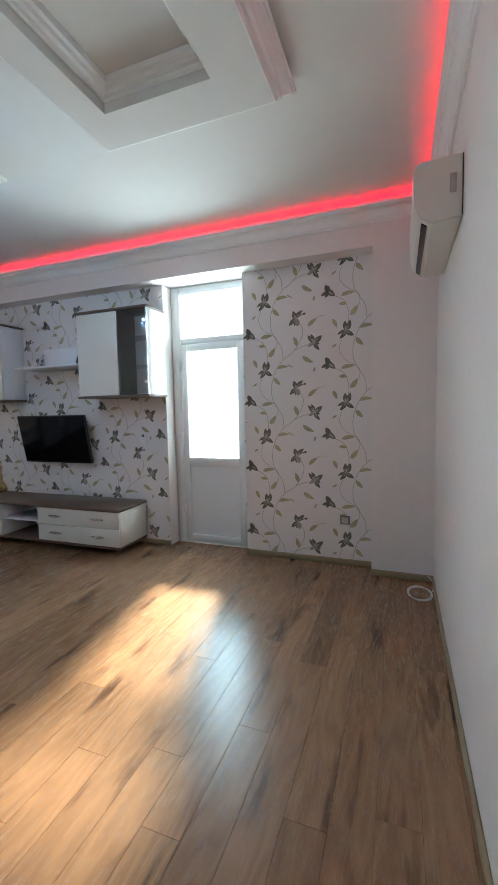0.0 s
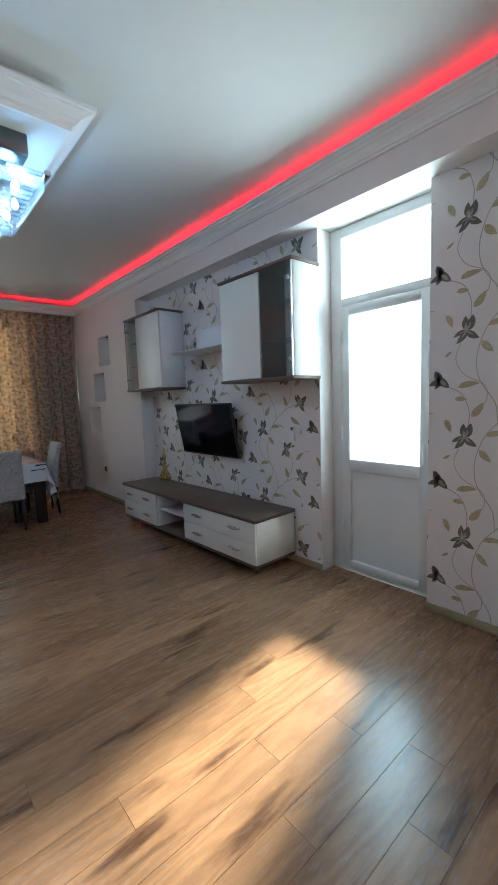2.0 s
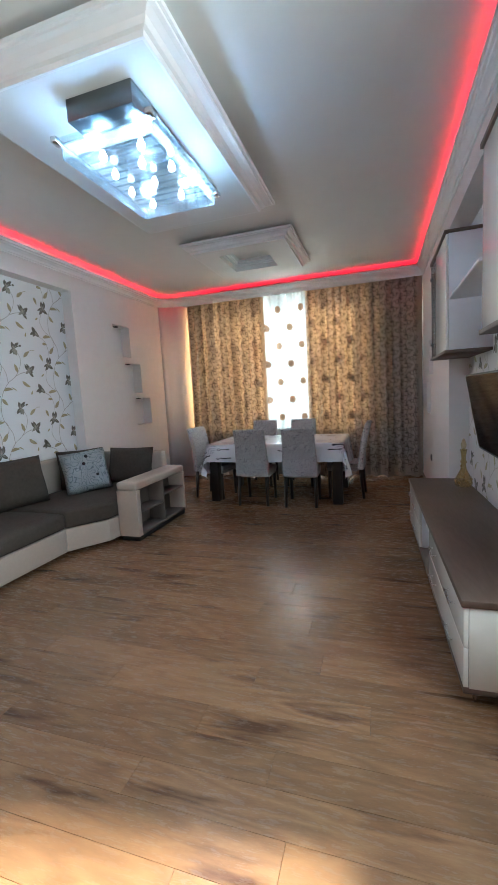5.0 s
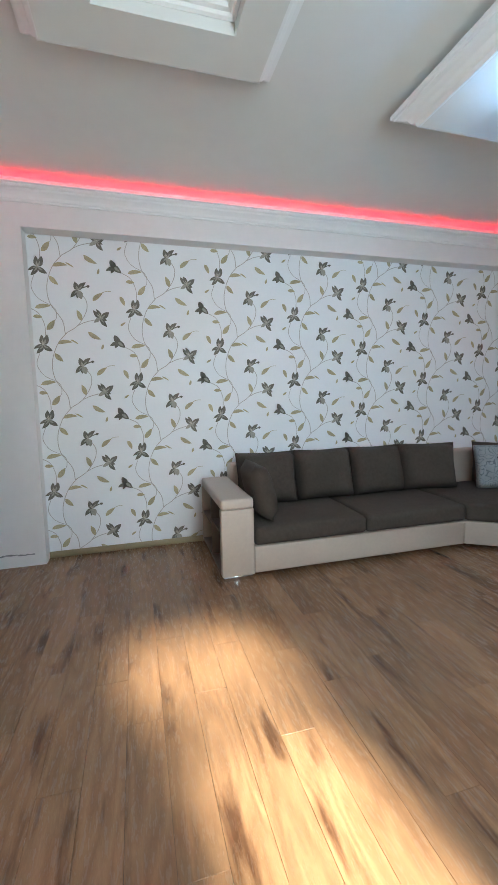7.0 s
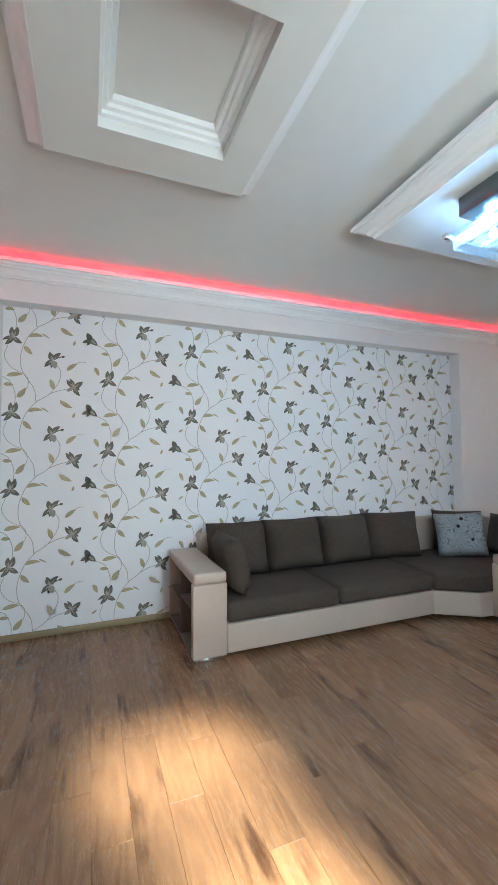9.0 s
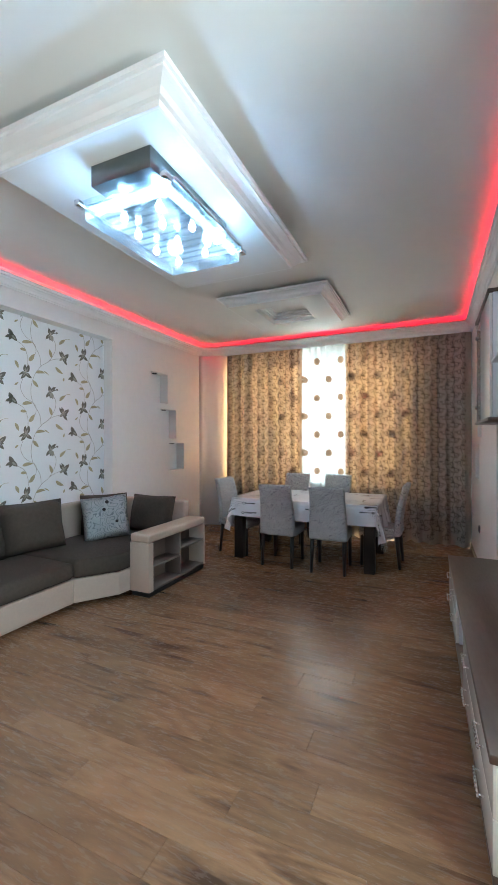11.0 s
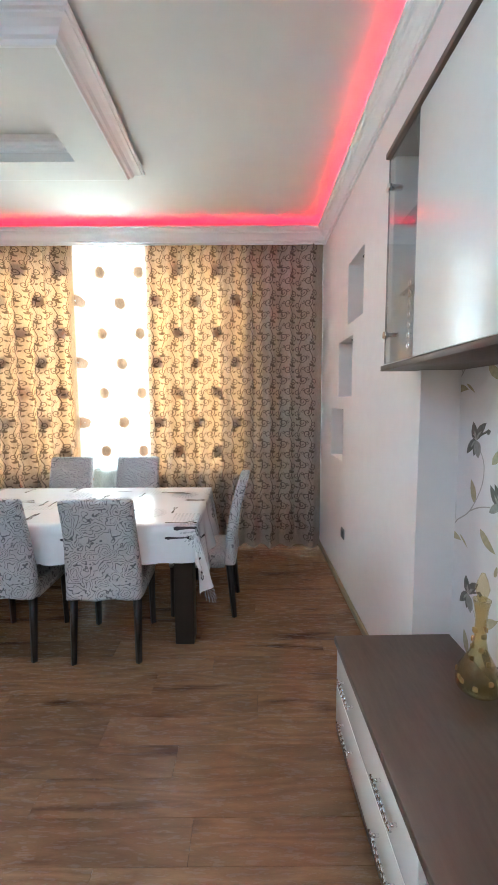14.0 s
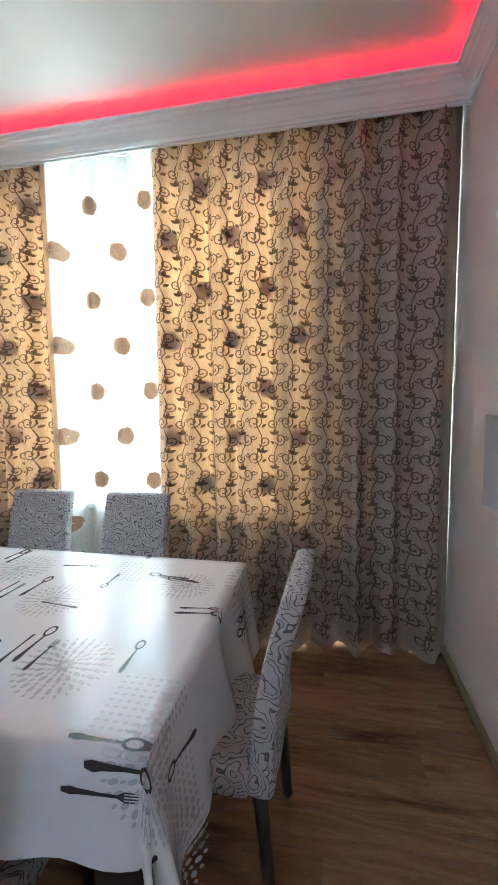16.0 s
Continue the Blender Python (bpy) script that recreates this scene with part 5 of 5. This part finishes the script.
first = chair()
SPOTS = [(-5.395, 2.27, 90, "dark wooden chair, grey paisley cover, back to the sofa"), (-5.375, 2.895, 92, "dark wooden chair, grey paisley cover, back to the room"),
         (-6.93, 2.02, -90, "dark wooden chair, grey paisley cover, before the sheer curtain"), (-6.93, 2.665, -90, "dark wooden chair, grey paisley cover, between table and curtain"),
         (-6.05, 3.61, 178, "dark wooden chair, grey paisley cover, at the table's end"), (-5.90, 1.36, -8, "dark wooden chair, grey paisley cover, tablecloth hanging against its seat")]
for k, (x, y, turn, text) in enumerate(SPOTS):
    ob = first if k == 0 else copy_thing(first, pose(x, y, 0, 0, 0, turn))
    if k == 0:
        ob.matrix_world = pose(x, y, 0, 0, 0, turn)
    ob["label"] = text


# ---------------------------------------------------------------- chandelier
lx, ly = -2.88, 2.49
ch = thing("chandelier", (lx, ly, 3.03), "square chrome chandelier with striped glass plates, bright bulbs", "ceiling lamp")
part("ceiling_box", box((-0.38, -0.20, -0.115), (0.45, 0.20, -0.0005), 0.003, 1), M["chrome_dark"], ch, "chrome ceiling box, its dark reflection put into the colour")
part("top_glass", box((-0.46, -0.31, -0.190), (0.46, 0.31, -0.180)), M["lamp_glass"], ch)
part("bottom_glass", box((-0.40, -0.26, -0.270), (0.40, 0.26, -0.262)), M["lamp_glass"], ch)
for s in (-1, 1):
    part("side_glass", box((s * 0.42 - 0.003, -0.27, -0.262), (s * 0.42 + 0.003, 0.27, -0.191)), M["stripe"], ch)
    part("side_glass", box((-0.41, s * 0.28 - 0.003, -0.262), (0.41, s * 0.28 + 0.003, -0.191)), M["stripe"], ch)
    part("chrome_bar", box((-0.40, s * 0.305 - 0.008, -0.178), (0.40, s * 0.305 + 0.008, -0.160), 0.003, 1), M["chrome"], ch)
    for q in (-1, 1):
        part("clamp", box((s * 0.44 - 0.03, q * 0.29 - 0.018, -0.20), (s * 0.44 + 0.03, q * 0.29 + 0.018, -0.168), 0.004, 1), M["chrome"], ch)
        part("stem", rod((s * 0.30, q * 0.17, -0.115), (s * 0.30, q * 0.17, -0.18), 0.006, seg=8), M["chrome"], ch)
for i in range(13):
    x = -0.42 + i * 0.07
    part("glass_stripe", box((x - 0.009, -0.30, -0.1925), (x + 0.009, 0.30, -0.1905)), M["stripe"], ch)
for x, y in ((-0.30, -0.14), (-0.10, -0.18), (0.12, -0.15), (0.30, -0.10), (-0.26, 0.10), (-0.05, 0.02), (0.16, 0.06), (0.31, 0.15), (-0.14, 0.19), (0.06, 0.20)):
    holder = part("lamp_holder", rod((x, y, -0.18), (x, y, -0.205), 0.012, seg=10), M["chrome"], ch)
    bulb = lathe([(0.001, -0.026), (0.014, -0.022), (0.020, -0.008), (0.020, 0.006), (0.012, 0.020), (0.008, 0.026)], 12)
    bulb.transform(Matrix.Translation((x, y, -0.230)))
    part("bulb", bulb, M["bulb"], ch)


# ---------------------------------------------------------------- small fixtures
ac = thing("air_conditioner", (XE, 3.10, 2.425), "white wall air conditioner with a dark outlet slot", "air conditioner")
bm = bmesh.new()
sec = [(0.0, 0.0), (-0.14, -0.012), (-0.20, 0.03), (-0.222, 0.09), (-0.226, 0.26), (-0.20, 0.292), (0.0, 0.300)]
a = [bm.verts.new((x, 0.0, z)) for x, z in sec]
b = [bm.verts.new((x, 0.92, z)) for x, z in sec]
bm.faces.new(a)
bm.faces.new(b[::-1])
for i in range(len(sec)):
    j = (i + 1) % len(sec)
    bm.faces.new((a[j], a[i], b[i], b[j]))
bmesh.ops.recalc_face_normals(bm, faces=bm.faces)
bmesh.ops.bevel(bm, geom=bm.edges[:], offset=0.008, segments=2, affect="EDGES")
part("housing", bm, M["ac"], ac)
bm = box((-0.016, 0.05, -0.004), (0.016, 0.86, 0.004))
bmesh.ops.transform(bm, matrix=pose(-0.171, 0, 0.0075, 0, 35, 0), verts=bm.verts)
part("outlet_slot", bm, M["screen"], ac)
part("display_window", box((-0.06, -0.004, 0.12), (-0.03, 0.0, 0.21), 0.001, 1), M["stem"], ac)
# black sheet drawn for the shadow line between housing and wall
part("wall_gap", box((-0.004, -0.006, 0.01), (-0.0005, 0.93, 0.295)), M["black"], ac)

for (x, y, z, way, horiz, label) in ((-0.065, YNB - 0.002, 0.437, -1, 1, "double dark grey socket on the wallpapered pier"), (-6.27, YN, 0.475, -1, 1, "dark grey socket on the wall near the curtain")):
    so = thing("socket", (x, y, z), label, "socket")
    part("frame", box((-0.045, -0.010, -0.042), (0.045, 0.0, 0.042), 0.003, 1), M["socket"], so)
    part("insert", box((-0.032, -0.014, -0.030), (0.032, -0.0105, 0.030), 0.002, 1), M["stem"] if x > -1 else M["black"], so)
for rows, y, way in ((N_NICHES, YN, 1), (S_NICHES, YS, -1)):
    for a0, a1, b0, b1 in rows:
        sp0 = thing("niche_spotlight", ((a0 + a1) / 2, y + way * 0.09, b1), "small dark recessed spotlight in a wall niche", "spotlight", "niche spotlights")
        part("bezel", lathe([(0.018, -0.001), (0.040, -0.001), (0.042, -0.008), (0.030, -0.012), (0.018, -0.006), (0.018, -0.001)], 18), M["black"], sp0)
        part("lens", lathe([(0.001, -0.004), (0.018, -0.004)], 18), M["screen"], sp0)

bm = bmesh.new()
rnd = random.Random(9)
for x0, x1, z in ((0.36, 0.50, 0.105), (0.50, 0.62, 0.112), (0.60, 0.72, 0.108), (0.79, 0.81, 0.115), (0.80, 0.95, 0.020)):
    n = 7
    top = [bm.verts.new((x0 + (x1 - x0) * i / n, YS + 0.0012, z + rnd.uniform(0.003, 0.012))) for i in range(n + 1)]
    low = [bm.verts.new((x0 + (x1 - x0) * i / n, YS + 0.0012, z - rnd.uniform(0.002, 0.008))) for i in range(n + 1)]
    for i in range(n):
        bm.faces.new((low[i], low[i + 1], top[i + 1], top[i]))
part("wall_scuff", bm, mat("grey_scuff", (0.30, 0.29, 0.30), 0.8, spread=0.4, scale=40), kind="structure")

coil = thing("cable_coil", (0.58, 4.22, 0.0), "loose coil of thin white cable on the floor in the corner", "cable")
bm = bmesh.new()
pts = [(0.09 * math.cos(t) + 0.006 * math.sin(2.3 * t), 0.13 * math.sin(t) + 0.01 * math.cos(1.7 * t), 0.005 + 0.0015 * t / 3) for t in np.linspace(0, 2 * math.pi * 3, 54)]
pts += [(0.10, 0.06, 0.02), (0.125, 0.16, 0.03), (0.08, 0.26, 0.05), (-0.05, 0.34, 0.07), (-0.25, 0.36, 0.06), (-0.36, 0.365, 0.062)]
for p, q in zip(pts, pts[1:]):
    join(bm, rod(p, q, 0.0035, seg=5, cap=False))
part("cable", bm, M["upvc"], coil)


# ---------------------------------------------------------------- floor planks
PLANK_W, GAP = 0.160, 0.0012
plank_sizes = {}


def plank_mesh(width, length):
    key = (round(width, 3), round(length, 3))
    if key not in plank_sizes:
        w, l, e = width / 2 - GAP / 2, length / 2 - GAP / 2, 0.0004
        v = [(-w, -l, -0.008), (w, -l, -0.008), (w, l, -0.008), (-w, l, -0.008), (-w, -l, -e), (w, -l, -e), (w, l, -e), (-w, l, -e),
             (-w + e, -l + e, 0), (w - e, -l + e, 0), (w - e, l - e, 0), (-w + e, l - e, 0)]
        f = [(0, 1, 5, 4), (1, 2, 6, 5), (2, 3, 7, 6), (3, 0, 4, 7), (4, 5, 9, 8), (5, 6, 10, 9), (6, 7, 11, 10), (7, 4, 8, 11), (8, 9, 10, 11)]
        plank_sizes[key] = mesh_from(v, f, "plank")
        plank_sizes[key].materials.append(M["plank"])
    return plank_sizes[key]


rnd = random.Random(4)
col, x = 0, -0.45 - PLANK_W * 44
while x < 2.3:
    y = -0.02
    first_len = (0.35, 0.97, 0.66, 1.22, 0.50, 0.86)[col % 6]
    x1 = min(x + PLANK_W, 2.3)
    while y < 4.84:
        ln = min(first_len, 4.84 - y)
        first_len = 1.29
        if 4.84 - (y + ln) < 0.10:
            ln = 4.84 - y
        if x1 > XW and not (x > 1.0 and y > 2.0):
            ob = new("plank", plank_mesh(x1 - x, ln))
            ob.location = ((x + x1) / 2, y + ln / 2, 0.0)
            ob.parent = floor
        y += ln
    x += PLANK_W
    col += 1
